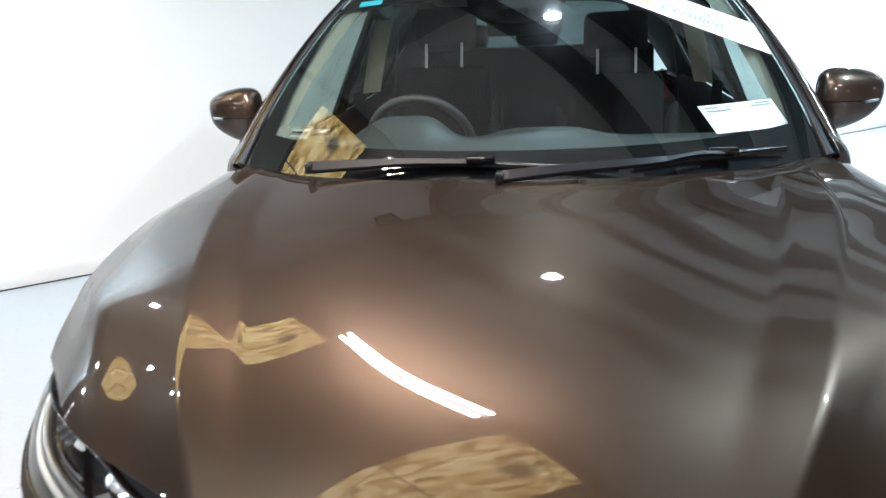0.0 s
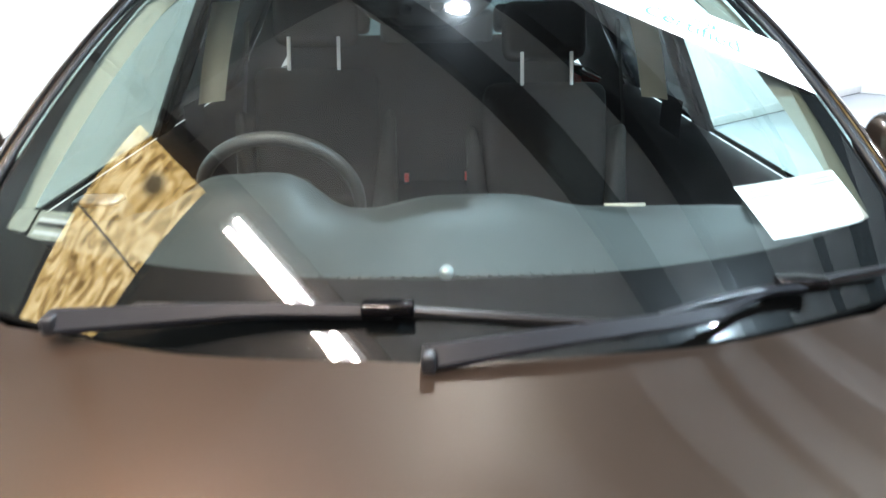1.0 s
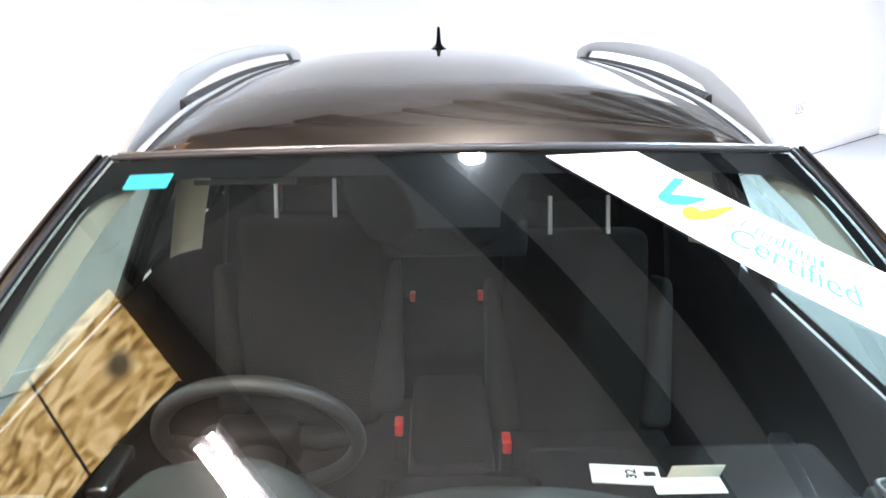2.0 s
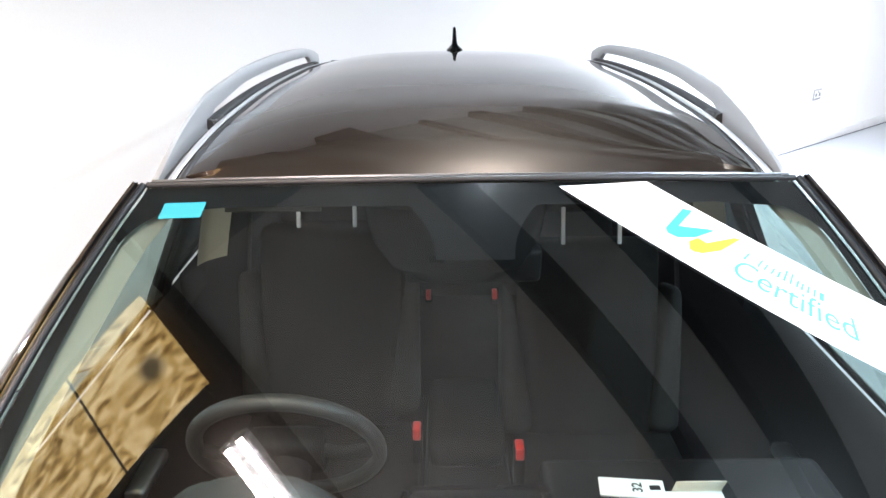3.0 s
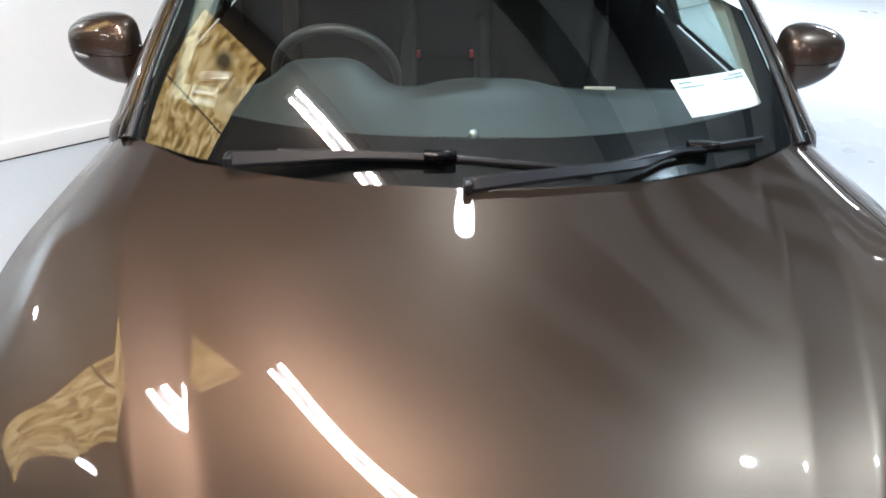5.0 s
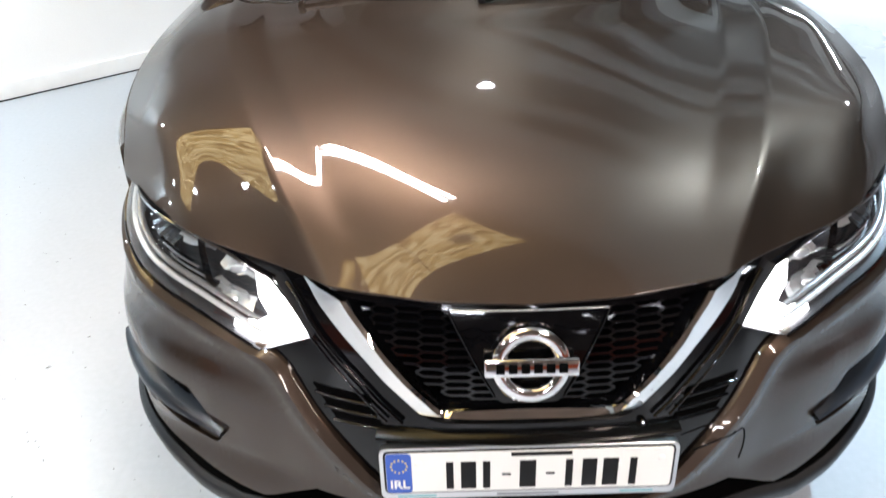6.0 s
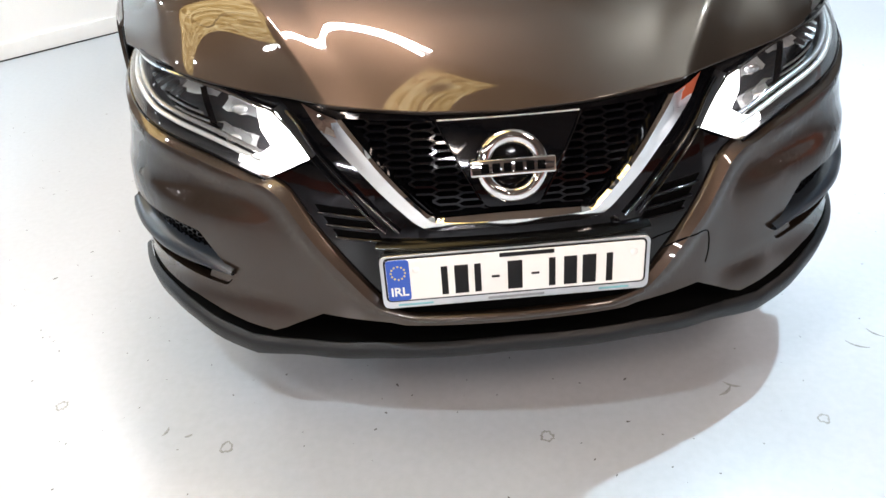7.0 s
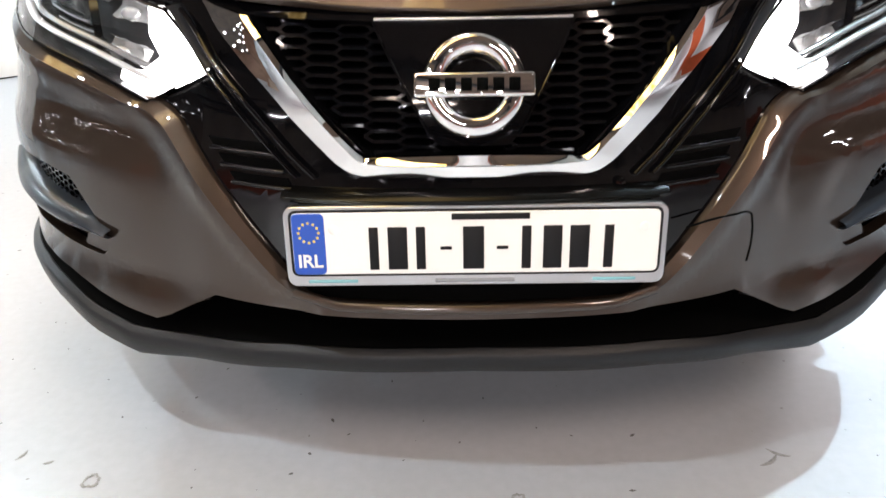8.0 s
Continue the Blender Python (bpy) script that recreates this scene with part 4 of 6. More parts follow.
def door_mirror(sx):
    """Door mirror: rounded painted cap over a black lower shell, on an arm."""
    root = new("door_mirror")
    root.parent = car
    root["label"] = "brown painted door mirror on a black arm"
    n, k = 20, 28
    cap, low = [], []
    for i in range(n + 1):
        th = math.pi * i / n            # from inner end to outer end
        s = -math.cos(th)
        r = max(1e-3, math.sin(th)) ** .34
        ring = []
        for j in range(k + 1):
            w = 2 * math.pi * j / k
            cy, cz = math.cos(w), math.sin(w)
            yy = (-.085 * r * abs(cy) ** .8 if cy > 0 else .035 * r * abs(cy) ** .5)
            hz = ((.080 - .018 * s) * r * abs(cz) ** .6) if cz > 0 else -(.094 - .012 * s) * r * abs(cz) ** .55
            x = .858 + (s + 1) / 2 * (.176 - (.036 * abs(cz) ** 1.5 if cz < 0 else 0))
            ring.append((sx * x, 1.69 + yy + .03 * (s + 1) / 2, 1.148 + hz + .006 * s))
        cap.append(ring)
    me = grid_mesh("mirror_shell", cap, 60, flip=sx < 0)
    bm = bmesh.new()
    bm.from_mesh(me)
    bmesh.ops.recalc_face_normals(bm, faces=bm.faces[:])
    low = bm.copy()
    geo = lambda b: [*b.verts, *b.edges, *b.faces]
    bmesh.ops.bisect_plane(bm, geom=geo(bm), plane_co=(0, 0, 1.141), plane_no=(0, 0, 1), clear_inner=True)
    bmesh.ops.bisect_plane(low, geom=geo(low), plane_co=(0, 0, 1.139), plane_no=(0, 0, 1), clear_outer=True)
    part("mirror_cap", bm, PAINT, root, "glossy brown mirror cap")
    part("mirror_base", low, PAINT, root, "dark lower mirror shell")
    pts = [(sx * .93, 1.70, 1.085), (sx * .90, 1.70, 1.062), (sx * .865, 1.69, 1.045), (sx * .84, 1.68, 1.035)]
    part("mirror_arm", tube_mesh("mirror_arm", pts, [.03, .034, .04, .045], 12, flat=.5), GLOSS_BLACK, root, "black mirror arm")
    bm = bm_box(sx * .945 - .06, sx * .945 + .06, 1.728, 1.733, 1.09, 1.205, .002)
    part("mirror_glass", bm, CHROME, root, "mirror glass")
    pts = [(sx * .965, 1.612, 1.139), (sx * .998, 1.630, 1.141), (sx * 1.022, 1.668, 1.143)]
    part("indicator", tube_mesh("indicator", pts, .0045, 8), LAMP_GREY, root, "clear side indicator strip")


door_mirror(-1)
door_mirror(1)

# ---------------------------------------------------------------- the nose
EDGE = [(0, .412), (.12, .413), (.215, .418), (.251, .432), (.283, .462), (.330, .517), (.385, .578), (.440, .632), (.470, .664), (.506, .683), (.55, .687), (.64, .708), (.74, .728), (.86, .746), (1.0, .780), (1.12, .806), (1.205, .838)]
SHELF = [(0, .404), (.12, .404), (.222, .404), (.272, .424), (.309, .454), (.356, .508), (.411, .565), (.462, .616), (.492, .645), (.522, .662), (.56, .667), (.645, .687), (.745, .707), (.865, .727), (1.0, .763), (1.125, .790), (1.222, .822)]
SHELF = [(a + .66 * (c - a), b + .66 * (d - b)) for (a, b), (c, d) in zip(EDGE, SHELF)]
BUMPER = both([*SHELF, (1.245, .80), (1.25, .66), (1.2, .61), (1.14, .52), (1.105, .42), (1.07, .40), (.92, .392), (.82, .383), (.74, .372), (.658, .350), (.598, .338),
               (.531, .332), (.50, .345), (.405, .398), (.25, .396), (0, .395)])
FOG = round_corners([(.694, .546), (.76, .558), (.93, .566), (.985, .54), (.955, .478), (.86, .470), (.76, .468), (.628, .452)], .006, 3)
SLIT = round_corners([(.628, .436), (.668, .448), (.82, .456), (.925, .458), (.93, .440), (.80, .432), (.70, .416), (.650, .412)], .010, 4)
SLIT_L = [(-u, z) for u, z in reversed(SLIT)]
FOG_L = [(-u, z) for u, z in reversed(FOG)]


def bumper_off(u, z):
    """A proud edge beside the facet, a hollow above the fog recess with a crease over it."""
    a = abs(u)
    inner = np.interp(z, [.404, .43, .47, .522, .583, .632, .66, .68], [.22, .28, .325, .37, .428, .478, .515, .55])
    d = max(0.0, a - inner)
    k = .009 * math.exp(-(d / .028) ** 2)
    side = max(0.0, min(1.0, (a - .50) / .14))
    top = np.interp(a, [.5, .56, .645, .745, .865, 1.0, 1.125, 1.25], [.66, .667, .687, .707, .727, .763, .79, .82])
    k = k * (1 - side) + side * .009 * math.exp(-((z - top) / .018) ** 2)
    crease = .585 + .06 * (a - .5)
    k += side * (.007 * math.exp(-(max(0, crease - z) / .075 + max(0, z - crease) / .020) ** 2) - .002 * math.exp(-((z - (crease + top) / 2) / .03) ** 2))
    low = max(0.0, min(1.0, (a - .42) / .12))
    return k - low * .003 * math.exp(-((z - .40) / .022) ** 2)


bumper = part("front_bumper", nose_panel("front_bumper", BUMPER, (FOG, FOG_L, SLIT, SLIT_L), bumper_off, .016), PAINT, car, "brown painted front bumper")
thicken(bumper, .022, .003)
e, f = spline(EDGE, 90), spline(SHELF, 90)
rows = []
for sx, order in ((-1, range(89, 0, -1)), (1, range(90))):
    for q in order:
        b = bumper_off(f[q][0], f[q][1])
        rows.append([nose(sx * e[q][0], e[q][1], -.026), nose(sx * e[q][0], e[q][1], -.006), nose(sx * (e[q][0] * .9 + f[q][0] * .1), e[q][1] * .9 + f[q][1] * .1, -.002),
                     nose(sx * (e[q][0] * .08 + f[q][0] * .92), e[q][1] * .08 + f[q][1] * .92, b + .0015), nose(sx * f[q][0], f[q][1], b + .0012), nose(sx * f[q][0], f[q][1], -.01)])
me = grid_mesh("bumper_edge", rows, 24)
if me.polygons[len(me.polygons) // 2 + 2].normal.y > 0:
    me.flip_normals()
part("bumper_edge", me, PAINT, bumper, "bright bevelled edge of the bumper")

line = [nose(u, float(np.interp(abs(u), [0, .2, .262], [.411, .413, .430])), .010) for u in np.linspace(-.262, .262, 41)]
part("bumper_bar", tube_mesh("bumper_bar", line, .0085, 10), PAINT, bumper, "glossy bar under the number plate")
# dark fill in front of the centre panel; paints the gap's shade
part("plate_gap_shade", nose_panel("plate_gap_shade", both([(0, .416), (.235, .418), (.262, .440), (.262, .470), (0, .470)]), (), -.004, .03), DEEP_BLACK, car, "black sheet standing for the dark gap behind the number plate")

# black centre panel round the grille, with the opening for the mesh
CENTRE = both([(0, .425), (.25, .432), (.30, .474), (.40, .58), (.48, .652), (.515, .672), (.43, .715), (.405, .735), (.50, .822), (.47, .832), (.36, .812), (0, .798)])
OPENING = both([(0, .622), (.118, .622), (.150, .624), (.205, .674), (.268, .734), (.340, .798), (0, .790)])
centre = part("grille_surround", nose_panel("grille_surround", CENTRE, (OPENING,), -.012, .03), GLOSS_BLACK, car, "gloss black panel round the grille")
thicken(centre, .03, .002)
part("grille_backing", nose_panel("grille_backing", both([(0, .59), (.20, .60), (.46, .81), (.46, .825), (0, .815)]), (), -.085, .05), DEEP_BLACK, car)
# bars that cross behind: honeycomb mesh on both sides of the badge panel


def honeycomb(sx):
    w, h = .060, .0140
    verts, faces, seen = [], [], {}

    def inside(u, z):
        lo = np.interp(z, [.626, .66, .70, .74, .79], [.120, .16, .222, .268, .318]) if z > .60 else 0
        inner = np.interp(z, [.63, .80], [.050, .142])
        return inner - .01 < u < lo + .012 and .618 < z < .806

    bars = set()
    for r in range(-2, 16):
        for c in range(-1, 10):
            cu = c * w * .75 * 1.06 + .03
            cz = .62 + r * h + (h / 2 if c % 2 else 0)
            hexa = [(cu + w * .5, cz), (cu + w * .28, cz + h * .5), (cu - w * .28, cz + h * .5), (cu - w * .5, cz), (cu - w * .28, cz - h * .5), (cu + w * .28, cz - h * .5)]
            for p, q in zip(hexa, [*hexa[1:], hexa[0]]):
                mid = ((p[0] + q[0]) / 2, (p[1] + q[1]) / 2)
                key = (round(mid[0], 3), round(mid[1], 3))
                if key in bars or not inside(*mid):
                    continue
                bars.add(key)
                du, dz = q[0] - p[0], q[1] - p[1]
                n = math.hypot(du, dz)
                nu, nz = -dz / n * .0022, du / n * .0022
                base = len(verts)
                for off, grow in ((-.022, 1.0), (-.022, -1.0), (-.058, -1.4), (-.058, 1.4)):
                    for s in (p, q):
                        verts.append(nose(sx * (s[0] + nu * grow), s[1] + nz * grow, off))
                for a, b in ((0, 2), (2, 4), (4, 6), (6, 0)):
                    f = (base + a, base + a + 1, base + b + 1, base + b)
                    faces.append(f if sx < 0 else f[::-1])
    return mesh("grille_mesh", verts, faces, 30)


for sx in (-1, 1):
    tagged(part("grille_mesh", honeycomb(sx), GLOSS_BLACK, car, "black honeycomb grille mesh"))

# badge panel and badge
BOX = round_corners(both([(0, .640), (.050, .640), (.066, .662), (.144, .800), (0, .801)]), .008, 3)
badge_panel = part("badge_panel", nose_panel("badge_panel", BOX, (), -.006, .03), GLOSS_BLACK, car, "gloss black panel behind the badge")
thicken(badge_panel, .03, .003)
part("panel_edge", tube_mesh("panel_edge", [nose(u, .797, -.002) for u in np.linspace(-.138, .138, 16)], .0016, 8), SATIN, badge_panel, "thin bright upper edge")
for sx in (-1, 1):
    part("panel_edge", tube_mesh("panel_edge", [nose(sx * u, z, -.003) for u, z in zip(np.linspace(.062, .142, 12), np.linspace(.655, .797, 12))], .002, 6), GLOSS_BLACK, badge_panel)

badge = new("badge")
badge.parent = car
badge["label"] = "chrome ring badge with a cross bar"
tilt = math.atan2(nose(0, .78).y - nose(0, .66).y, .12)
BADGE = Matrix.Translation(nose(0, .7195, .010)) @ Matrix.Rotation(-tilt, 4, "X")
ring = [BADGE @ Vector((.054 * math.cos(w), 0, .054 * math.sin(w))) for w in np.linspace(0, 2 * math.pi, 49)[:-1]]
part("badge_ring", tube_mesh("badge_ring", ring, .0140, 16, closed=True, flat=.75, up=(0, 1, 0)), CHROME, badge, "chrome ring")
bm = bm_box(-.079, .079, -.016, .002, -.0155, .0155, .0045, 3)
part("badge_bar", bm_turn(bm, BADGE), CHROME, badge, "chrome bar with dark marks")
for k in range(6):
    x = -.052 + k * .0208
    bm = bm_box(x - .0072, x + .0072, -.0182, -.0155, -.0085, .0085, .0008, 1)
    part("badge_mark", bm_turn(bm, BADGE), DEEP_BLACK, badge)

# chrome V
V_OUT = [(.458, .818), (.362, .752), (.285, .694), (.225, .640), (.190, .611), (.155, .599), (.08, .598), (0, .598)]
V_IN = [(.340, .800), (.273, .739), (.214, .681), (.182, .648), (.152, .626), (.125, .6265), (.06, .628), (0, .628)]


def chrome_v():
    o, i = spline(V_OUT, 40), spline(V_IN, 40)
    rows, wall = [], []
    for sx, order in ((1, range(40)), (-1, range(38, -1, -1))):
        for q in order:
            w = math.hypot(o[q][0] - i[q][0], o[q][1] - i[q][1])
            tilt = float(np.interp(q, [0, 10, 22, 30], [.13, .18, .30, .33]))
            top = -.008 + tilt * w
            # the ridge wanders from the inner edge of the legs to the middle of the foot
            r = float(np.interp(q, [0, 18, 27, 33, 39], [.90, .86, .74, .60, .58]))
            top *= .92
            prof = [(0, -.03), (0, -.012), (.03, -.007), (r * .5, -.008 + .5 * (top + .008)), (r - .02, top - .0008), (r, top), (r + .03, top - .0015), (r * .1 + .9, top - .004 - .012 * (1 - r)), (1, top - .010 - .012 * (1 - r))]
            wall.append([nose(sx * i[q][0], i[q][1], top - .009 - .012 * (1 - r)), nose(sx * i[q][0] * .995, i[q][1] + .001, -.070)])
            rows.append([nose(sx * (o[q][0] * (1 - s) + i[q][0] * s), o[q][1] * (1 - s) + i[q][1] * s, off) for s, off in prof])
    return grid_mesh("chrome_v", rows, 28), grid_mesh("grille_wall", wall, 40)


me, inner = chrome_v()
bm = bmesh.new()
bm.from_mesh(me)
bmesh.ops.recalc_face_normals(bm, faces=bm.faces[:])
bm.to_mesh(me)
bm.free()
smooth(me, 28)
part("grille_chrome", me, CHROME, car, "polished chrome V round the grille")
part("grille_wall", inner, GLOSS_BLACK, car, "black wall inside the chrome")

# ribs and vents in the black wings beside the chrome
for sx in (-1, 1):
    for du, r in ((.040, .004), (.068, .0026)):
        pts = [nose(sx * (u + du), z - .010, -.004) for u, z in spline([(.44, .812), (.362, .752), (.285, .694), (.225, .640), (.185, .606)], 20)]
        part("surround_rib", tube_mesh("surround_rib", pts, r, 8), GLOSS_BLACK, centre)
    for k, z in enumerate((.634, .612, .589)):
        u0, u1 = .285 - .012 * k, .408 - .020 * k
        # the slot's dark depth is a flat black sheet laid on the panel
        vent = part("vent_slot", nose_panel("vent_slot", [(sx * u, zz) for u, zz in ((u0, z - .009), (u0 + .008, z + .003), (u1, z + .006), (u1 - .012, z - .007))], (), -.0105, .03), DEEP_BLACK, centre)
        pts = [nose(sx * u, z - .010 + .003 * (u - u0) / (u1 - u0), -.006) for u in np.linspace(u0, u1 - .01, 10)]
        part("vent_slat", tube_mesh("vent_slat", pts, .0035, 8), GLOSS_BLACK, centre, "gloss black vent slat")
    # tow-eye cover's joint on one side
pts = [nose(u, z, bumper_off(u, z) + .0002) for u, z in spline([(.300, .520), (.36, .527), (.412, .522), (.424, .505), (.428, .47), (.424, .44)], 40)]
part("tow_cover_joint", tube_mesh("tow_cover_joint", pts, .0016, 6), DEEP_BLACK, bumper, "joint of the tow-eye cover")
# bright sensor button beside the chrome
bm = bmesh.new()
bmesh.ops.create_uvsphere(bm, u_segments=14, v_segments=8, radius=.008)
bm_turn(bm, Matrix.Translation(nose(.205, .586, -.008)))
part("parking_sensor", bm, GLOSS_BLACK, centre, "small round parking sensor")

# ledge above the number plate
rows = [[nose(u, z, off) for z, off in ((.560, -.014), (.566, .006), (.573, .010), (.579, .004), (.583, -.014))] for u in np.linspace(-.272, .272, 25)]
part("plate_ledge", grid_mesh("plate_ledge", rows, 40, flip=True), LEDGE, car, "black ledge above the number plate")

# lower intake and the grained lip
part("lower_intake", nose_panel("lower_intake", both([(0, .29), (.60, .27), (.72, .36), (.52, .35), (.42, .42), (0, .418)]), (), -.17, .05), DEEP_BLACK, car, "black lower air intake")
rows, ledge = [], []
for u in np.linspace(-1.04, 1.04, 81):
    a = abs(u)
    zb = float(np.interp(a, [0, .3, .5, .6, .67, .75, .83, 1.04], [.262, .258, .246, .240, .258, .292, .312, .325]))
    zt = zb + float(np.interp(a, [0, .5, .62, .8, 1.04], [.056, .062, .080, .072, .065]))
    off = float(np.interp(a, [0, .3, .5, .6, .7, 1.04], [-.060, -.050, -.022, -.004, .006, .004]))
    ridge = zb + (zt - zb) * .62
    ledge.append([nose(u, zt + .012, off - .125), nose(u, zt + .004, off - .040), nose(u, ridge + .0115, off - .009)])
    rows.append([nose(u, ridge + .010, off - .008), nose(u, ridge + .004, off + .0), nose(u, ridge, off + .002), nose(u, ridge - .008, off + .002), nose(u, zb + .010, off - .006),
                 nose(u, zb, off - .014), nose(u, zb - .012, off - .06), nose(u, zb - .01, off - .14)])
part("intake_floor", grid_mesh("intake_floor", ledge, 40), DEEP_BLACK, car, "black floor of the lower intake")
part("front_lip", grid_mesh("front_lip", rows, 32), MATT_BLACK, car, "matt black plastic front lip")


def fog_recess(sx):
    root = new("fog_recess")
    root.parent = car
    root["label"] = "black recess with mesh and a satin slat in the bumper"
    out = [(sx * u, z) for u, z in ((.62, .548), (.72, .566), (.98, .585), (1.03, .44), (.82, .415), (.62, .402))]
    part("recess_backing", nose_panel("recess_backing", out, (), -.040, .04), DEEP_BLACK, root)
    rows = []
    for s in np.linspace(0, 1, 26):
        u = .618 + s * .372
        zt = float(np.interp(s, [0, .12, .5, .8, 1], [.466, .482, .504, .517, .540]))
        zb = float(np.interp(s, [0, .12, .5, .8, 1], [.452, .453, .464, .470, .486]))
        rows.append([nose(sx * u, zt + .002, -.036), nose(sx * u, zt, -.004), nose(sx * u, zt * .8 + zb * .2, .012), nose(sx * u, zt * .45 + zb * .55, .016), nose(sx * u, zt * .12 + zb * .88, .010), nose(sx * u, zb - .003, -.012)])
    part("fog_slat", grid_mesh("fog_slat", rows, 50, flip=sx < 0), SLAT_BLUE, root, "satin slate-black slat")
    verts, faces, seen = [], [], set()
    w, h = .020, .0105
    for r in range(12):
        for c in range(28):
            cu, cz = .615 + c * w * .75, .468 + r * h + (h / 2 if c % 2 else 0)
            hexa = [(cu + w * .5, cz), (cu + w * .28, cz + h * .5), (cu - w * .28, cz + h * .5), (cu - w * .5, cz), (cu - w * .28, cz - h * .5), (cu + w * .28, cz - h * .5)]
            for p, q in zip(hexa, [*hexa[1:], hexa[0]]):
                mid = ((p[0] + q[0]) / 2, (p[1] + q[1]) / 2)
                key = (round(mid[0], 4), round(mid[1], 4))
                if key in seen or not (.63 < mid[0] < .985 and .47 < mid[1] < .572):
                    continue
                seen.add(key)
                du, dz = q[0] - p[0], q[1] - p[1]
                n = math.hypot(du, dz)
                nu, nz = -dz / n * .0013, du / n * .0013
                b = len(verts)
                for off, grow in ((-.020, 1.0), (-.020, -1.0), (-.034, -1.2), (-.034, 1.2)):
                    for t in (p, q):
                        verts.append(nose(sx * (t[0] + nu * grow), t[1] + nz * grow, off))
                for a, d in ((0, 2), (2, 4), (6, 0)):
                    f = (b + a, b + a + 1, b + d + 1, b + d)
                    faces.append(f if sx < 0 else f[::-1])
    part("fog_mesh", mesh("fog_mesh", verts, faces, 30), GLOSS_BLACK, root, "black mesh")
    part("fog_blade", nose_panel("fog_blade", round_corners([(sx * u, z) for u, z in ((.632, .433), (.668, .444), (.690, .446), (.705, .420), (.655, .414))], .006, 3), (), -.008, .012), PAINT, root, "painted end of the slit")


fog_recess(-1)
fog_recess(1)


def headlight(sx):
    root = new("headlight")
    root.parent = car
    root["label"] = "lit headlight with a white daylight arrow behind clear glass"
    top = [(.500, .806), (.56, .819), (.633, .833), (.75, .848), (.865, .856), (.98, .860), (1.10, .864), (1.205, .868)]
    low = [(1.198, .846), (1.11, .814), (1.0, .788), (.86, .754), (.74, .734), (.64, .714), (.555, .692), (.512, .680), (.405, .732)]
    outline = [(sx * u, z) for u, z in [*top, *low]]
    lens = part("lamp_lens", nose_panel("lamp_lens", round_corners(outline, .01, 3), (), .004, .02), LENS, root, "clear headlight glass")
    lens.visible_shadow = False
    part("lamp_housing", nose_panel("lamp_housing", outline, (), -.075, .03), SMOKED, root, "dark lamp housing")
    # rim walls
    ring = [*outline, outline[0]]
    rows = [[nose(u, z, .002), nose(u, z, -.03), nose(u, z, -.075)] for u, z in ring]
    part("lamp_wall", grid_mesh("lamp_wall", rows, 30), SMOKED, root)
    pts = [nose(sx * u, z, .003) for u, z in spline([*low[::-1]][1:], 40)]
    part("lamp_seal", tube_mesh("lamp_seal", pts, .0035, 6), GLOSS_BLACK, root, "black seal under the lamp")
    pts = [nose(sx * u, z, -.002) for u, z in spline(top, 40)]
    part("lamp_seal", tube_mesh("lamp_seal", pts, .005, 6), GLOSS_BLACK, root, "black seal above the lamp")
    # daylight arrow: an arm down the inner edge, a foot running out and a long thin strip to the outer end
    arm = [(.500, .798), (.540, .801), (.530, .765), (.505, .737), (.532, .718), (.580, .715), (.582, .703), (.512, .686), (.416, .731), (.462, .768)]
    ob = part("daylight_lamp", nose_panel("daylight_lamp", [(sx * u, z) for u, z in arm], (), -.010, .02), DRL, root, "glowing white daylight arrow")
    thicken(ob, .012, .003)
    for z0, d, mt, label in ((.012, -.012, SILVERED, "bright lower light guide"), (.024, -.018, LAMP_GREY, "grey bezel")):
        pts = [nose(sx * u, z + z0, d) for u, z in spline([(.512, .692), (.64, .722), (.74, .742), (.86, .762), (1.0, .796), (1.10, .822), (1.16, .842)], 34)]
        part("light_guide", tube_mesh("light_guide", pts, .0065, 8, flat=.7), mt, root, label)
    # upper bezel and chrome eyebrow
    pts = [nose(sx * u, z - .010, -.012) for u, z in spline(top[:-1], 30)]
    part("lamp_brow", tube_mesh("lamp_brow", pts, .007, 8, flat=.7), REFLECTOR, root, "bright lamp brow")
    # faceted mirrors beside the arrow: small flat cells at uneven depths
    cells = random.Random(11)
    for u0, u1, z0, z1, rise, nu, nz in ((.548, .652, .772, .812, .10, 6, 3), (.560, .660, .716, .744, .16, 6, 3), (.672, .790, .800, .836, .10, 7, 3)):
        rows = []
        for a in np.linspace(0, 1, nu + 1):
            u = u0 + (u1 - u0) * a
            rows.append([nose(sx * (u + cells.uniform(-.004, .004)), z0 + (z1 - z0) * b + rise * (u - u0), -.026 - .022 * math.sin(math.pi * b) - cells.uniform(0, .016)) for b in np.linspace(0, 1, nz + 1)])
        me = grid_mesh("reflector", rows, 1, flip=sx < 0)
        part("reflector", me, SILVERED, root, "faceted mirrored reflector")
    for cu, cz in ((.600, .788), (.612, .733)):
        bm = bmesh.new()
        bmesh.ops.create_uvsphere(bm, u_segments=14, v_segments=8, radius=.010)
        bm_turn(bm, Matrix.Translation(nose(sx * cu, cz, -.030)) @ Matrix.Diagonal((1.6, .5, 1, 1)))
        for f in bm.faces:
            f.smooth = True
        part("projector", bm, SATIN, root, "small clear lens")
    # dark divider between the mirrors and the outer half
    rows = [[nose(sx * (.655 + .05 * b + q), .736 + .085 * b, -.020 - .02 * abs(q) * 60) for q in (-.008, 0, .008)] for b in np.linspace(0, 1, 8)]
    part("lamp_divider", grid_mesh("lamp_divider", rows, 30, flip=sx < 0), GLOSS_BLACK, root, "dark divider")
    # long fluted mirror in the outer half, above the light guide
    rows = []
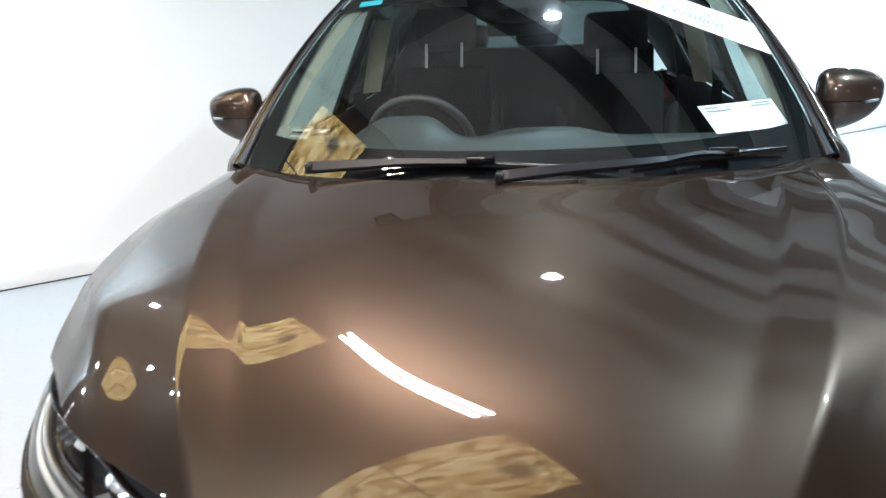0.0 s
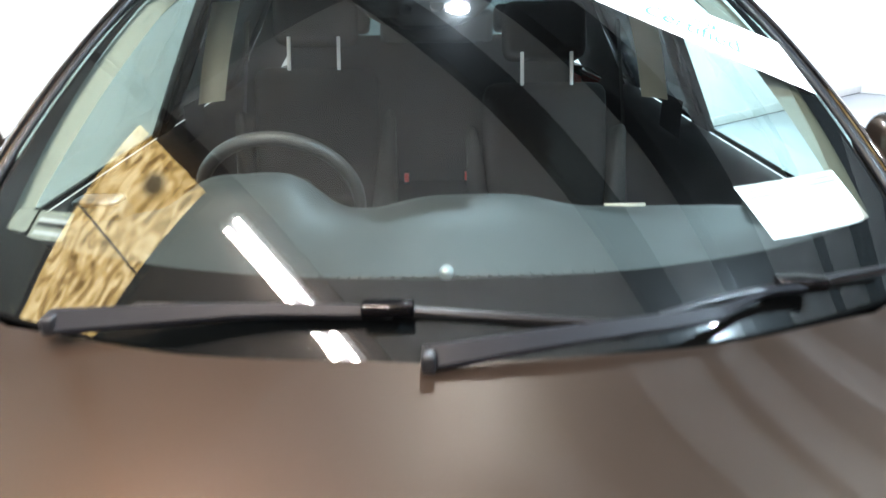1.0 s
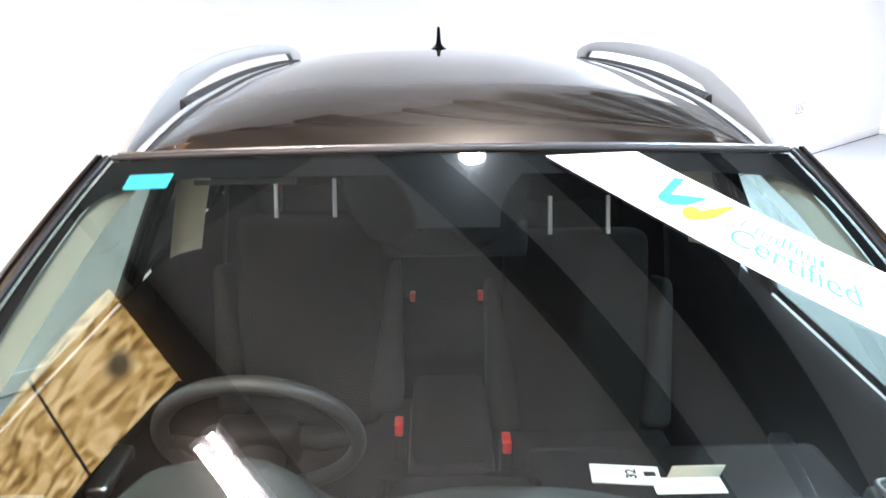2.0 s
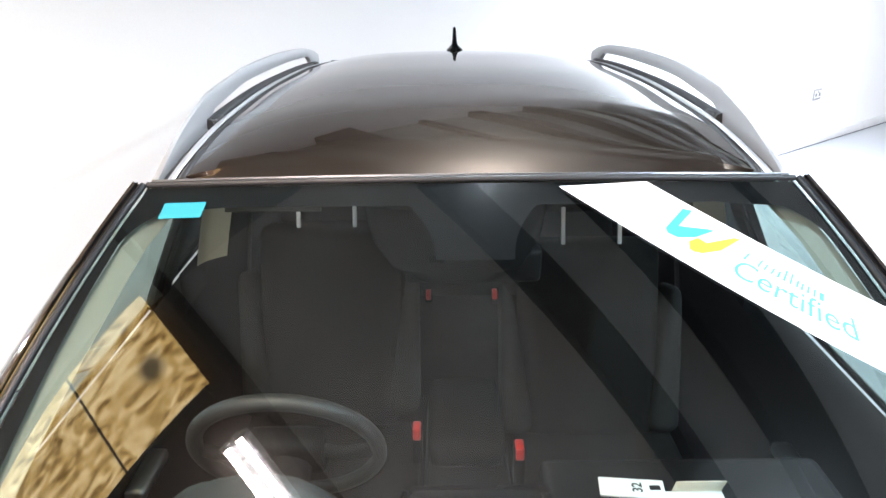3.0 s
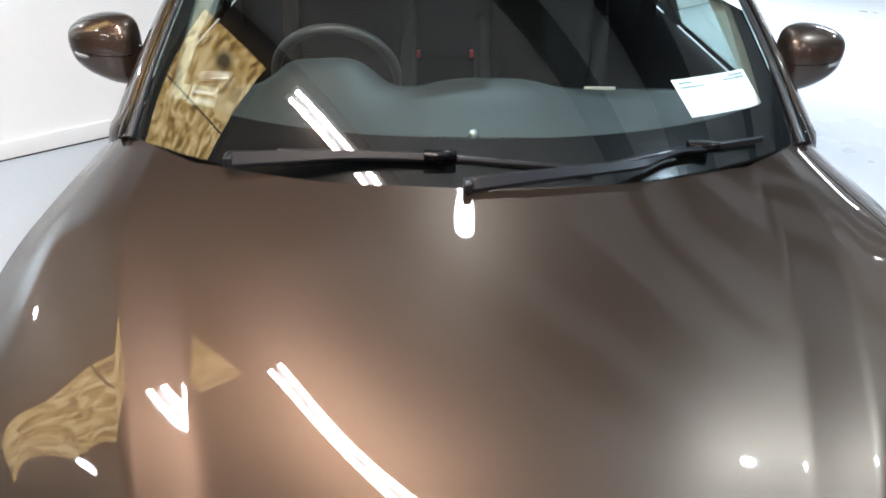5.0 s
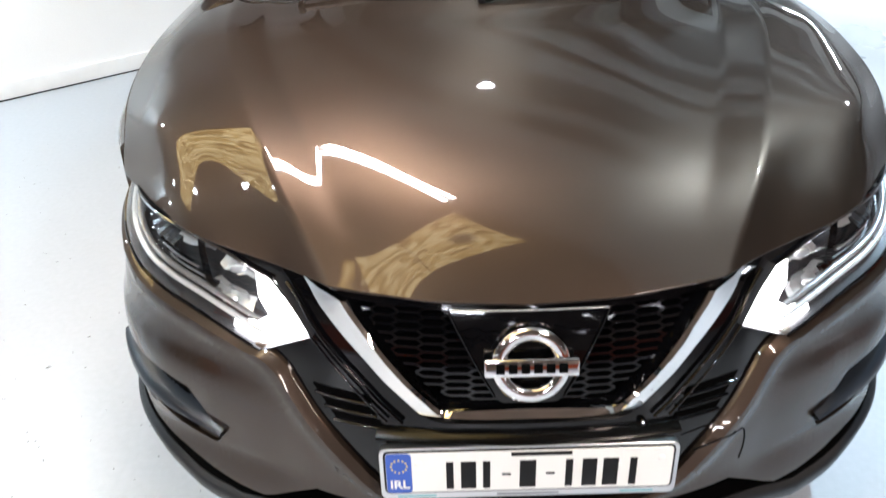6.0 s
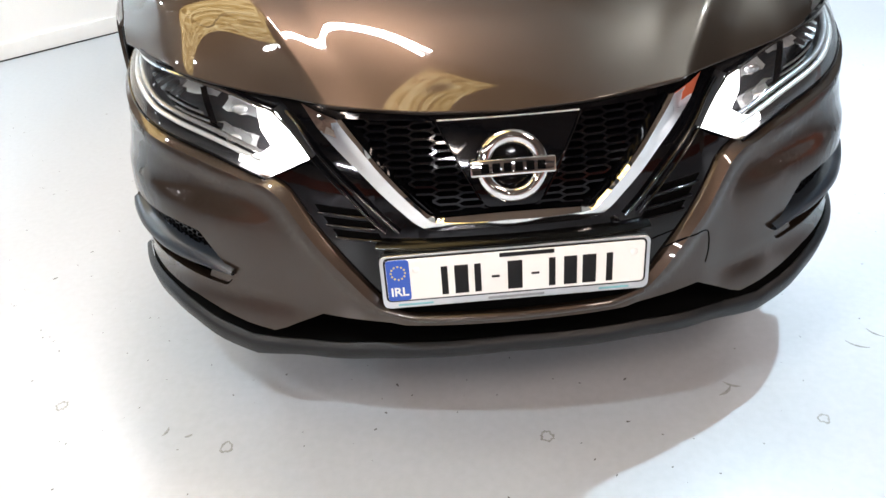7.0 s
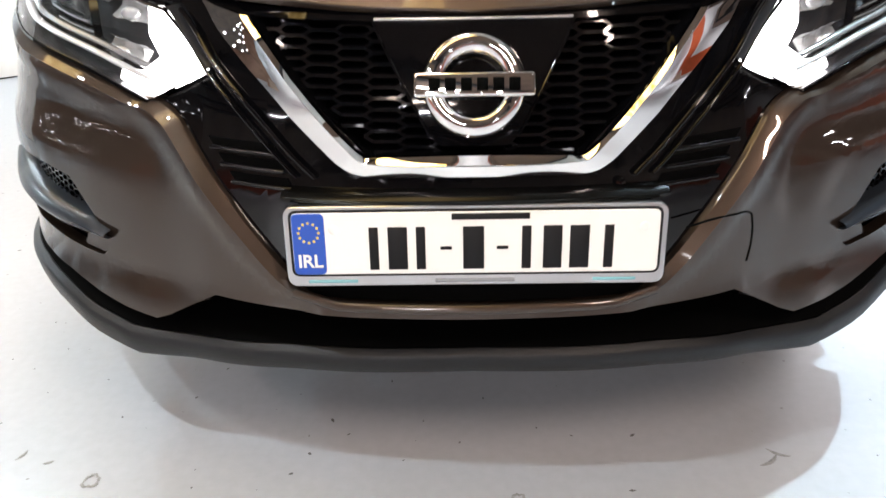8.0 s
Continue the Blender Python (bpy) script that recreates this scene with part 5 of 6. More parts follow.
    for k, u in enumerate(np.linspace(.80, 1.165, 23)):
        zt = float(np.interp(u, [.75, .865, .98, 1.10, 1.205], [.848, .856, .860, .864, .868])) - .012
        zl = float(np.interp(u, [.74, .86, 1.0, 1.11, 1.198], [.734, .754, .788, .814, .846])) + .024
        zl = min(zl + .018, zt - .004)
        d = -.030 - (.014 if k % 2 else 0)
        rows.append([nose(sx * u, zt, -.018), nose(sx * u, zt * .7 + zl * .3, d - .020), nose(sx * u, zt * .3 + zl * .7, d - .024), nose(sx * u, zl, -.030)])
    part("reflector", grid_mesh("reflector", rows, 6, flip=sx < 0), SMOKED, root, "smoked fluted reflector")
    # dark stepped fins in the cavity
    for k in range(6):
        pts = [nose(sx * (.64 + .014 * k + s * .13), .738 + .0085 * k + .020 * s, -.036 + .002 * k) for s in np.linspace(0, 1, 8)]
        part("lamp_fin", tube_mesh("lamp_fin", pts, .0028, 6), GLOSS_BLACK if k % 2 else LAMP_GREY, root, "stepped fin")


headlight(-1)
headlight(1)

# ---------------------------------------------------------------- number plate
def slab(x0, x1, y0, y1, z0, z1, r):
    """A flat plate that faces the front, with rounded corners and a small chamfer."""
    rings = []
    for y, d in ((y1, 0), (y0 + .001, 0), (y0, .001)):
        rings.append([(x, y, z) for x, z in round_corners([(x0 + d, z0 + d), (x1 - d, z0 + d), (x1 - d, z1 - d), (x0 + d, z1 - d)], r, 5)])
    k = len(rings[0])
    bm = bmesh.new()
    vs = [[bm.verts.new(p) for p in ring] for ring in rings]
    for a, b in zip(vs, vs[1:]):
        for i in range(k):
            bm.faces.new((a[i], a[(i + 1) % k], b[(i + 1) % k], b[i]))
    bm.faces.new(vs[-1])
    bm.faces.new(vs[0][::-1])
    bmesh.ops.recalc_face_normals(bm, faces=bm.faces[:])
    return bm


plate = new("number_plate")
plate.parent = car
plate["label"] = "white number plate with a blue band in a grey holder"
PL = Matrix.Translation((0, -.002, .5075)) @ Matrix.Rotation(-math.atan2(.017, .110), 4, "X")
part("plate_holder", bm_turn(slab(-.264, .264, -.012, .004, -.058, .058, .016), PL), SATIN, plate, "pale grey plate holder")
part("plate_edge", bm_turn(slab(-.257, .257, -.0138, -.010, -.043, .0535, .012), PL), INK, plate, "black edge line")
part("plate_face", bm_turn(slab(-.253, .253, -.0152, -.010, -.0395, .050, .009), PL), PLATE_WHITE, plate, "white plate face")
part("plate_band", bm_turn(slab(-.2525, -.207, -.0160, -.010, -.0392, .0496, .008), PL), PLATE_BLUE, plate, "blue band with a ring of stars")
for k in range(12):
    w = 2 * math.pi * k / 12
    bm = bmesh.new()
    bmesh.ops.create_circle(bm, cap_ends=True, segments=5, radius=.0022)
    bm_turn(bm, PL @ Matrix.Translation((-.2295 + .014 * math.sin(w), -.0163, .022 + .014 * math.cos(w))) @ Matrix.Rotation(math.pi / 2, 4, "X"))
    part("star", bm, GOLD, plate)


def word_mesh(name, text, size, bold=0.0, align="LEFT"):
    """Flat letters in the built-in font, as a mesh in the x-y plane."""
    cu = bpy.data.curves.new(name, "FONT")
    cu.body, cu.size, cu.align_x, cu.extrude, cu.offset = text, size, align, .0002, bold
    cu.align_y = "CENTER" if align == "CENTER" else "TOP_BASELINE"
    tmp = new(name, cu)
    me = bpy.data.meshes.new_from_object(tmp.evaluated_get(bpy.context.evaluated_depsgraph_get()))
    bpy.data.objects.remove(tmp)
    me.materials.clear()
    return me


def lettering(name, text, size, m, material, parent, bold=0.0):
    me = word_mesh(name, text, size, bold, "CENTER")
    me.transform(m)
    return part(name, me, material, parent)


lettering("country_letters", "IRL", .026, PL @ Matrix.Translation((-.2295, -.0164, -.020)) @ Matrix.Rotation(math.pi / 2, 4, "X"), PLATE_WHITE, plate, .0006)
# the number, the county and the dealer's line stand as plain bars
for x, w in ((-.140, .013), (-.107, .027), (-.075, .013), (-.040, .016), (-.002, .029), (.038, .016), (.071, .013), (.107, .026), (.144, .027), (.184, .013)):
    h = .0045 if w == .016 else .033
    part("plate_bar", bm_turn(bm_box(x - w / 2, x + w / 2, -.0162, -.0148, -h + .0, h - .004, .001, 1), PL), INK, plate)
part("plate_bar", bm_turn(bm_box(-.032, .075, -.0162, -.0148, .0385, .0475, .001, 1), PL), INK, plate)
part("holder_bar", bm_turn(bm_box(-.056, .056, -.0128, -.0112, -.0540, -.0480, .001, 1), PL), INK_GREY, plate)
part("holder_bar", bm_turn(bm_box(.165, .225, -.0128, -.0112, -.0535, -.0485, .001, 1), PL), PALE_CYAN, plate)
part("holder_bar", bm_turn(bm_box(-.235, -.165, -.0128, -.0112, -.0535, -.0485, .001, 1), PL), PALE_CYAN, plate)
for sx in (-1, 1):
    bm = bmesh.new()
    bmesh.ops.create_uvsphere(bm, u_segments=14, v_segments=8, radius=.0075)
    bm_turn(bm, PL @ Matrix.Translation((sx * .232 if sx > 0 else -.195, -.0146, .026)) @ Matrix.Diagonal((1, .35, 1, 1)))
    part("plate_cap", bm, PLATE_WHITE, plate, "white screw cap")

# ---------------------------------------------------------------- wipers


def wiper(name, arm, arm_r, blade, clip):
    root = new("wiper")
    root.parent = car
    root["label"] = "satin black windscreen wiper lying on the glass"
    # a folded sheet-metal arm: a broad face towards the bonnet, a bevelled upper edge
    line = [Vector(p) for p in spline(arm, 30)]
    rows = []
    for i, p in enumerate(line):
        w = float(np.interp(i / 29, [0, .35, .7, 1], arm_r))
        along = (line[min(i + 1, 29)] - line[max(i - 1, 0)]).normalized()
        face = Vector((0, -.62, .78))
        face = (face - along * face.dot(along)).normalized()
        rise = along.cross(face)
        if rise.z < 0:
            rise = -rise
        rows.append([p + rise * (w * a) + face * b for a, b in ((-1, -.006), (-1, .001), (-.85, .004), (.62, .006), (.82, .003), (1, -.003), (1, -.008))])
    me = grid_mesh("wiper_arm", rows, 30, wrap=True)
    bm = bmesh.new()
    bm.from_mesh(me)
    bmesh.ops.holes_fill(bm, edges=[e for e in bm.edges if e.is_boundary], sides=0)
    bmesh.ops.recalc_face_normals(bm, faces=bm.faces[:])
    part("wiper_arm", bm, WIPER_ARM, root, "slate-grey wiper arm")
    line = spline(blade, 24)
    part("wiper_blade", tube_mesh("wiper_blade", line, [.004 + .003 * math.sin(math.pi * i / 23) for i in range(24)], 8, flat=.8), WIPER_GREY, root, "wiper blade")
    part("wiper_rubber", tube_mesh("wiper_rubber", line + np.array((0, .004, -.008)), .0035, 6, flat=1.6), RUBBER, root, "rubber lip")
    x, y, z = clip
    part("wiper_clip", bm_box(x - .035, x + .035, y - .013, y + .013, z - .008, z + .012, .005), GLOSS_BLACK, root, "blade clip")
    x, y, z = arm[0]
    part("pivot_cap", bm_box(x - .006, x + .012, y - .016, y + .016, z - .016, z + .009, .005), WIPER_GREY, root, "pivot cap")


wiper("driver", [(-0.517, 1.147, 1.073), (-0.383, 1.152, 1.077), (-0.248, 1.155, 1.080), (-0.071, 1.152, 1.076)], [.019, .015, .010, .008],
      [(-0.419, 1.178, 1.079), (-0.138, 1.170, 1.074), (0.083, 1.155, 1.064), (0.253, 1.137, 1.060)], (-0.077, 1.150, 1.080))
wiper("passenger", [(-0.027, 1.056, 1.062), (0.126, 1.080, 1.073), (0.327, 1.116, 1.081), (0.374, 1.140, 1.081), (0.442, 1.182, 1.083), (0.512, 1.205, 1.078)], [.017, .012, .006, .005],
      [(0.288, 1.160, 1.062), (0.419, 1.200, 1.072), (0.542, 1.235, 1.076), (0.662, 1.270, 1.079)], (0.500, 1.210, 1.080))

# ---------------------------------------------------------------- inside the car
part("cabin_floor", bm_box(-.76, .76, 1.28, 4.0, .36, .42, .02), DOOR_TRIM, car)
# dashboard: a broad shelf that drops towards the seats
rows = []
for x in np.linspace(-.74, .74, 45):
    yf = 1.235 + .17 * (abs(x) / .74) ** 2.2
    hump = .070 * math.exp(-((x + .37) / .145) ** 4)
    hump += .028 * math.exp(-((x - .07) / .165) ** 4)
    rear = 1.68 + .03 * math.exp(-((x + .37) / .15) ** 4) - .02 * abs(x)
    rows.append([(x, yf, 1.045), (x, yf + .03, 1.052), (x, yf + .12, 1.060), (x, 1.50, 1.062 + hump * .25), (x, 1.60, 1.060 + hump * .9), (x, rear - .02, 1.056 + hump), (x, rear, 1.040 + hump * .8), (x, rear + .02, .98), (x, rear + .03, .86), (x, rear - .02, .70), (x, rear - .10, .50)])
dash = part("dashboard", grid_mesh("dashboard", patch(rows, 60, [], [40]), 60, flip=True), DASH, car, "dark grained dashboard")
rows = []
for x in np.linspace(-.64, .60, 41):
    yf = 1.235 + .17 * (abs(x) / .74) ** 2.2
    rows.append([(x, yf + .020, 1.0535), (x, yf + .028, 1.0585), (x, yf + .048, 1.0600), (x, yf + .052, 1.0560)])
part("dash_edge", grid_mesh("dash_edge", rows, 50, flip=True), DASH_EDGE, dash, "pale edge of the dashboard under the glass")
part("dash_vent", bm_box(-.32, .40, 1.297, 1.312, 1.058, 1.0615, .002), VENT_GREY, dash, "dark demister slot")
for x in np.arange(-.31, .40, .0165):
    part("vent_fin", bm_box(x - .0025, x + .0025, 1.296, 1.313, 1.060, 1.0630), DASH, dash)
bm = bmesh.new()
bmesh.ops.create_uvsphere(bm, u_segments=14, v_segments=8, radius=.012)
bm_turn(bm, Matrix.Translation((.004, 1.302, 1.066)))
part("sun_sensor", bm, SATIN, dash, "small round light sensor")
for sx in (-1, 1):
    root = part("corner_vent", bm_box(sx * .655 - .052, sx * .655 + .052, 1.590, 1.654, 1.040, 1.084, .018, 3), DASH, dash, "corner air vent")
    q = round_corners([(-.040, -.024), (.040, -.024), (.040, .024), (-.040, .024)], .014, 4)
    part("vent_frame", tube_mesh("vent_frame", [(sx * .655 + a, 1.622 + b, 1.091) for a, b in q], .0045, 8, closed=True), SATIN, root, "bright vent frame")
    for b in (-.012, 0, .012):
        part("vent_vane", bm_box(sx * .655 - .034, sx * .655 + .034, 1.622 + b - .0025, 1.622 + b + .0025, 1.086, 1.093, .001), SATIN, root, "bright vent vane")
part("dash_shelf", bm_box(.13, .68, 1.64, 1.90, .93, .9815, .02), DOOR_TRIM, dash, "low shelf of the dashboard")
# centre screen and console
part("centre_stack", bm_box(-.14, .14, 1.66, 1.78, .62, 1.03, .03), GLOSS_BLACK, car, "black centre stack")
part("console", bm_box(-.11, .11, 1.80, 2.55, .42, .70, .04), DOOR_TRIM, car, "dark centre console")
part("armrest", bm_box(-.10, .10, 2.20, 2.52, .70, .78, .03), FABRIC, car, "dark armrest")
part("console_tray", bm_box(-.075, .075, 1.86, 2.02, .695, .712, .006), GLOSS_BLACK, car)
# steering wheel
wheel_ob = new("steering_wheel")
wheel_ob.parent = car
wheel_ob["label"] = "dark leather steering wheel"
SW = Matrix.Translation((-.37, 1.915, .995)) @ Matrix.Rotation(radians(25), 4, "X")
ring = [SW @ Vector((.183 * math.cos(w), 0, .183 * math.sin(w))) for w in np.linspace(0, 2 * math.pi, 49)[:-1]]
part("wheel_rim", tube_mesh("wheel_rim", ring, .016, 12, closed=True, up=(0, 1, 0)), mat("dark_leather", (.028, .027, .026), .42, grain=.2, grain_scale=500, bump=.3), wheel_ob, "leather rim")
part("wheel_hub", bm_turn(bm_box(-.075, .075, -.03, .03, -.06, .055, .025, 3), SW), DOOR_TRIM, wheel_ob, "airbag hub")
for x0, z0, x1, z1 in ((-.17, .0, -.06, .0), (.06, .0, .17, .0), (0, -.17, 0, -.05)):
    part("wheel_spoke", tube_mesh("wheel_spoke", [SW @ Vector((x0, 0, z0)), SW @ Vector(((x0 + x1) / 2, -.01, (z0 + z1) / 2)), SW @ Vector((x1, 0, z1))], .018, 8, flat=.5, up=(0, 1, 0)), DOOR_TRIM, wheel_ob, "spoke")
part("steering_column", tube_mesh("steering_column", [(-.37, 1.93, .98), (-.37, 1.70, .90)], .05, 12), DOOR_TRIM, wheel_ob)


def cushion(x0, x1, y0, y1, z0, z1, r):
    bm = bm_box(x0, x1, y0, y1, z0, z1, r, 4)
    return bm


def seat(xc, y, label, rise=0.0):
    """A car seat: cushion, padded back with lighter side bolsters, headrest on two posts."""
    root = new("seat")
    root.parent = car
    root["label"] = label
    part("seat_cushion", cushion(xc - .25, xc + .25, y - .50, y + .05, .42, .64, .06), FABRIC, root, "dark seat cushion")
    tip = Matrix.Translation((xc, y + .02, .61 + rise)) @ Matrix.Rotation(radians(-17), 4, "X")
    part("seat_back", bm_turn(cushion(-.20, .20, -.06, .09, 0, .60, .055), tip), FABRIC, root, "dark seat back")
    for sx in (-1, 1):
        bm = cushion(min(sx * .165, sx * .255), max(sx * .165, sx * .255), -.085, .08, .04, .46, .042)
        for v in bm.verts:
            v.co.x += sx * .060 * max(0, (v.co.z - .16) / .30) * (.255 - abs(v.co.x)) / .09
        part("seat_bolster", bm_turn(bm, tip), FABRIC_LIGHT, root, "grey side bolster")
        part("headrest_post", bm_turn(bm_box(sx * .079 - .0055, sx * .079 + .0055, -.062, -.052, .585, .69, .002), tip), POST, root, "headrest post")
    part("headrest", bm_turn(cushion(-.135, .135, -.05, .06, .675, .86, .045), tip), FABRIC, root, "dark headrest")


seat(-.383, 2.475, "dark fabric driver's seat", .026)
seat(.360, 2.450, "dark fabric passenger seat", -.024)
bench = new("rear_bench")
bench.parent = car
bench["label"] = "dark fabric rear bench"
part("bench_cushion", cushion(-.64, .64, 2.92, 3.40, .42, .64, .06), FABRIC, bench)
tip = Matrix.Translation((0, 3.38, .58)) @ Matrix.Rotation(radians(-20), 4, "X")
part("bench_back", bm_turn(cushion(-.64, .64, -.06, .10, 0, .70, .05), tip), FABRIC, bench)
for x in (-.40, .0, .40):
    part("bench_headrest", bm_turn(cushion(x - .12, x + .12, -.04, .06, .72, .84, .04), tip), FABRIC, bench, "rear headrest")
part("parcel_shelf", bm_box(-.62, .62, 3.70, 4.12, 1.15, 1.18, .01), DOOR_TRIM, car, "dark parcel shelf")
part("tail_lining", bm_box(-.66, .66, 4.02, 4.08, .45, 1.20, .02), DOOR_TRIM, car)
# red buckles
for x, y, z in ((-.127, 2.236, .80), (.117, 2.10, .845), (-.12, 3.30, .665), (.144, 3.28, .675)):
    b = part("belt_buckle", bm_box(x - .013, x + .013, y - .02, y + .02, z - .09, z + .012, .005), DOOR_TRIM, car, "belt buckle with a red button")
    part("red_button", bm_box(x - .010, x + .010, y - .026, y + .014, z - .014, z + .018, .004), RED, b, "red button")
# door linings, pillars, headlining
for sx in (-1, 1):
    m = np.array((sx, 1, 1))
    rows = []
    for y in np.linspace(1.40, 3.60, 24):
        zb = float(belt_z(y)) + .006
        rows.append([np.array((.842, y, zb)) * m, np.array((.80, y, zb - .004)) * m, np.array((.765, y, zb - .05)) * m, np.array((.76, y, zb - .18)) * m, np.array((.725, y, zb - .28)) * m, np.array((.735, y, .62)) * m, np.array((.74, y, .42)) * m])
    part("door_lining", grid_mesh("door_lining", rows, 60, flip=sx < 0), DOOR_TRIM, car, "dark door lining")
    part("door_pull", bm_box(min(sx * .70, sx * .745), max(sx * .70, sx * .745), 1.95, 2.10, .83, .86, .01), SATIN, car, "bright door pull")
    # pale trim up the windscreen pillar
    rows = []
    for v in np.linspace(.10, .985, 26):
        e0, e1 = screen_pt(.985, v, -.016), screen_pt(.920 - .03 * max(0, v - .85) / .15, v, -.030)
        rows.append([e0 * m, (e0 * .5 + e1 * .5 + np.array((0, 0, .008))) * m, e1 * m, (e1 + np.array((.014, .006, -.012))) * m, (e1 + np.array((.045, .012, -.020))) * m])
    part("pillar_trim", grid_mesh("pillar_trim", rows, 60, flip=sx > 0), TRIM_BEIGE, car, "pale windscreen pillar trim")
    # door pillar: dark below, pale above
    rows = []
    for h in np.linspace(0, 1, 8):
        edge = np.array((.752 - .084 * h + .006 * math.sin(3.1 * h), 2.575, 1.112 + .308 * h))
        rows.append([(edge + np.array((-.062 * k + .014 * math.sin(math.pi * k), .080 * k, 0))) * m for k in np.linspace(0, 1, 5)])
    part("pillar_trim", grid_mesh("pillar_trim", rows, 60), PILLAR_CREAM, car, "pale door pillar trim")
    rows = [[np.array((.775, y, z)) * m for y in np.linspace(2.50, 2.70, 4)] for z in np.linspace(.45, 1.12, 6)]
    part("pillar_lower_trim", grid_mesh("pillar_lower_trim", rows, 60), DOOR_TRIM, car, "dark lower pillar trim")
    rows = [[((belt_pt(y) * (1 - h) + cant_pt(min(y, 4.1)) * h) + np.array((-.045, 0, 0))) * m for y in np.linspace(3.30, 4.16, 10)] for h in np.linspace(-.25, 1.05, 8)]
    part("tail_side_lining", grid_mesh("tail_side_lining", rows, 60), DOOR_TRIM, car, "dark lining of the rear quarter")
    part("seat_belt", tube_mesh("seat_belt", [np.array((.585, 2.64, 1.36)) * m, np.array((.62, 2.63, 1.1)) * m, np.array((.66, 2.60, .7)) * m], .022, 6, flat=.08, up=(1, 0, 0)), RUBBER, car, "black seat belt")
rows = [[roof_pt(a * .97, y, -.030) + np.array((0, 0, -.012 * (1 - a * a))) for a in np.linspace(-1, 1, 21)] for y in np.linspace(2.045, 4.05, 20)]
part("headlining", grid_mesh("headlining", rows, 60, flip=True), HEADLINING, car, "pale headlining")
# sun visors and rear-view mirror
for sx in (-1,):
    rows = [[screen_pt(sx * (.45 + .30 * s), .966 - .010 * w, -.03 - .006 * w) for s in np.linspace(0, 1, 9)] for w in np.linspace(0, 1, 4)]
    # VISOR is darker than the headlining: shade painted as base colour
    ob = part("sun_visor", grid_mesh("sun_visor", rows, 60), VISOR, car, "pale sun visor, its cloth darkened for the roof's shade")
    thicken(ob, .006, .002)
mirror = part("inside_mirror", bm_turn(bm_box(-.125, .125, -.018, .018, -.035, .035, .014, 3), Matrix.Translation((0, 1.945, 1.385)) @ Matrix.Rotation(radians(8), 4, "X")), DOOR_TRIM, car, "inside mirror")
part("mirror_stem", tube_mesh("mirror_stem", [(0, 1.92, 1.41), (0, 1.86, 1.435)], .014, 8), DOOR_TRIM, mirror)
housing = []
for k, (z, y0, y1, w) in enumerate(((1.478, 1.975, 2.05, .175), (1.455, 1.935, 2.05, .165), (1.432, 1.89, 2.03, .150), (1.408, 1.85, 1.99, .120), (1.392, 1.845, 1.96, .085), (1.383, 1.86, 1.94, .045))):
    ring = round_corners([(-w, y0 + .03), (-w * .6, y0), (w * .6, y0), (w, y0 + .03), (w, y1), (-w, y1)], .03, 4)
    housing.append([(x - .03, y, z) for x, y in ring])
hm = grid_mesh("sensor_box", housing, 50, wrap=True)
sensor_box = part("sensor_box", hm, DEEP_BLACK, car, "dark sensor housing at the mirror's foot")
bm = bmesh.new()
bmesh.ops.create_cone(bm, cap_ends=True, segments=20, radius1=.017, radius2=.013, depth=.012)
bm_turn(bm, Matrix.Translation((-.066, 1.866, 1.414)) @ Matrix.Rotation(radians(100), 4, "X"))
part("camera_lens", bm, GLOSS_BLACK, sensor_box, "small round camera lens")

# ---------------------------------------------------------------- papers and stickers


def screen_sheet(corners, off, nu=10, nv=6):
    """A sheet lying on the windscreen between four corners in (a, v): upper left, upper right, lower right, lower left."""
    c = [np.array(q) for q in corners]
    rows = []
    for j in np.linspace(0, 1, nv):
        rows.append([screen_pt(*((c[0] * (1 - i) + c[1] * i) * (1 - j) + (c[3] * (1 - i) + c[2] * i) * j), off) for i in np.linspace(0, 1, nu)])
    return rows


def sheet_thing(name, corners, off, material, label, category, flip=True):
    return thing(name, label, category, data=grid_mesh(name, screen_sheet(corners, off), 60, flip=flip), material=material)


banner = [(.252, .979), (.518, .992), (1.0, .612), (.990, .418)]


def banner_at(s, w):
    """Along the banner from its upper end, and across it from the lower edge."""
    lo = np.array(banner[0]) * (1 - s) + np.array(banner[3]) * s
    hi = np.array(banner[1]) * (1 - s) + np.array(banner[2]) * s
    return lo * (1 - w) + hi * w


rows = [[screen_pt(*banner_at(s, w), .003) for s in np.linspace(0, 1, 24)] for w in np.linspace(0, 1, 6)]
ban = thing("window_banner", "white vinyl banner stuck slantwise across the windscreen corner", "banner", data=grid_mesh("window_banner", rows, 60), material=BANNER)
if ban.data.polygons[0].normal.z < 0:
    ban.data.flip_normals()


def mark(points, material, name):
    """A flat printed shape on the banner, its corners given as (along, across)."""
    me = mesh(name, [screen_pt(*banner_at(a, b), .0045) for a, b in points], [tuple(range(len(points)))])
    if me.polygons[0].normal.z < 0:
        me.flip_normals()
    part(name, me, material, ban)


mark([(.198, .86), (.222, .92), (.262, .52), (.286, .36), (.268, .30), (.250, .36)], TICK, "cyan_tick")
mark([(.268, .30), (.262, .52), (.318, .74), (.338, .78), (.322, .48), (.296, .32)], TICK, "cyan_tick")
mark([(.322, .36), (.328, .50), (.356, .50), (.372, .38), (.360, .24), (.344, .24)], YELLOW, "yellow_tick")
mark([(.344, .24), (.356, .50), (.398, .84), (.418, .88), (.400, .50), (.372, .28)], YELLOW, "yellow_tick")
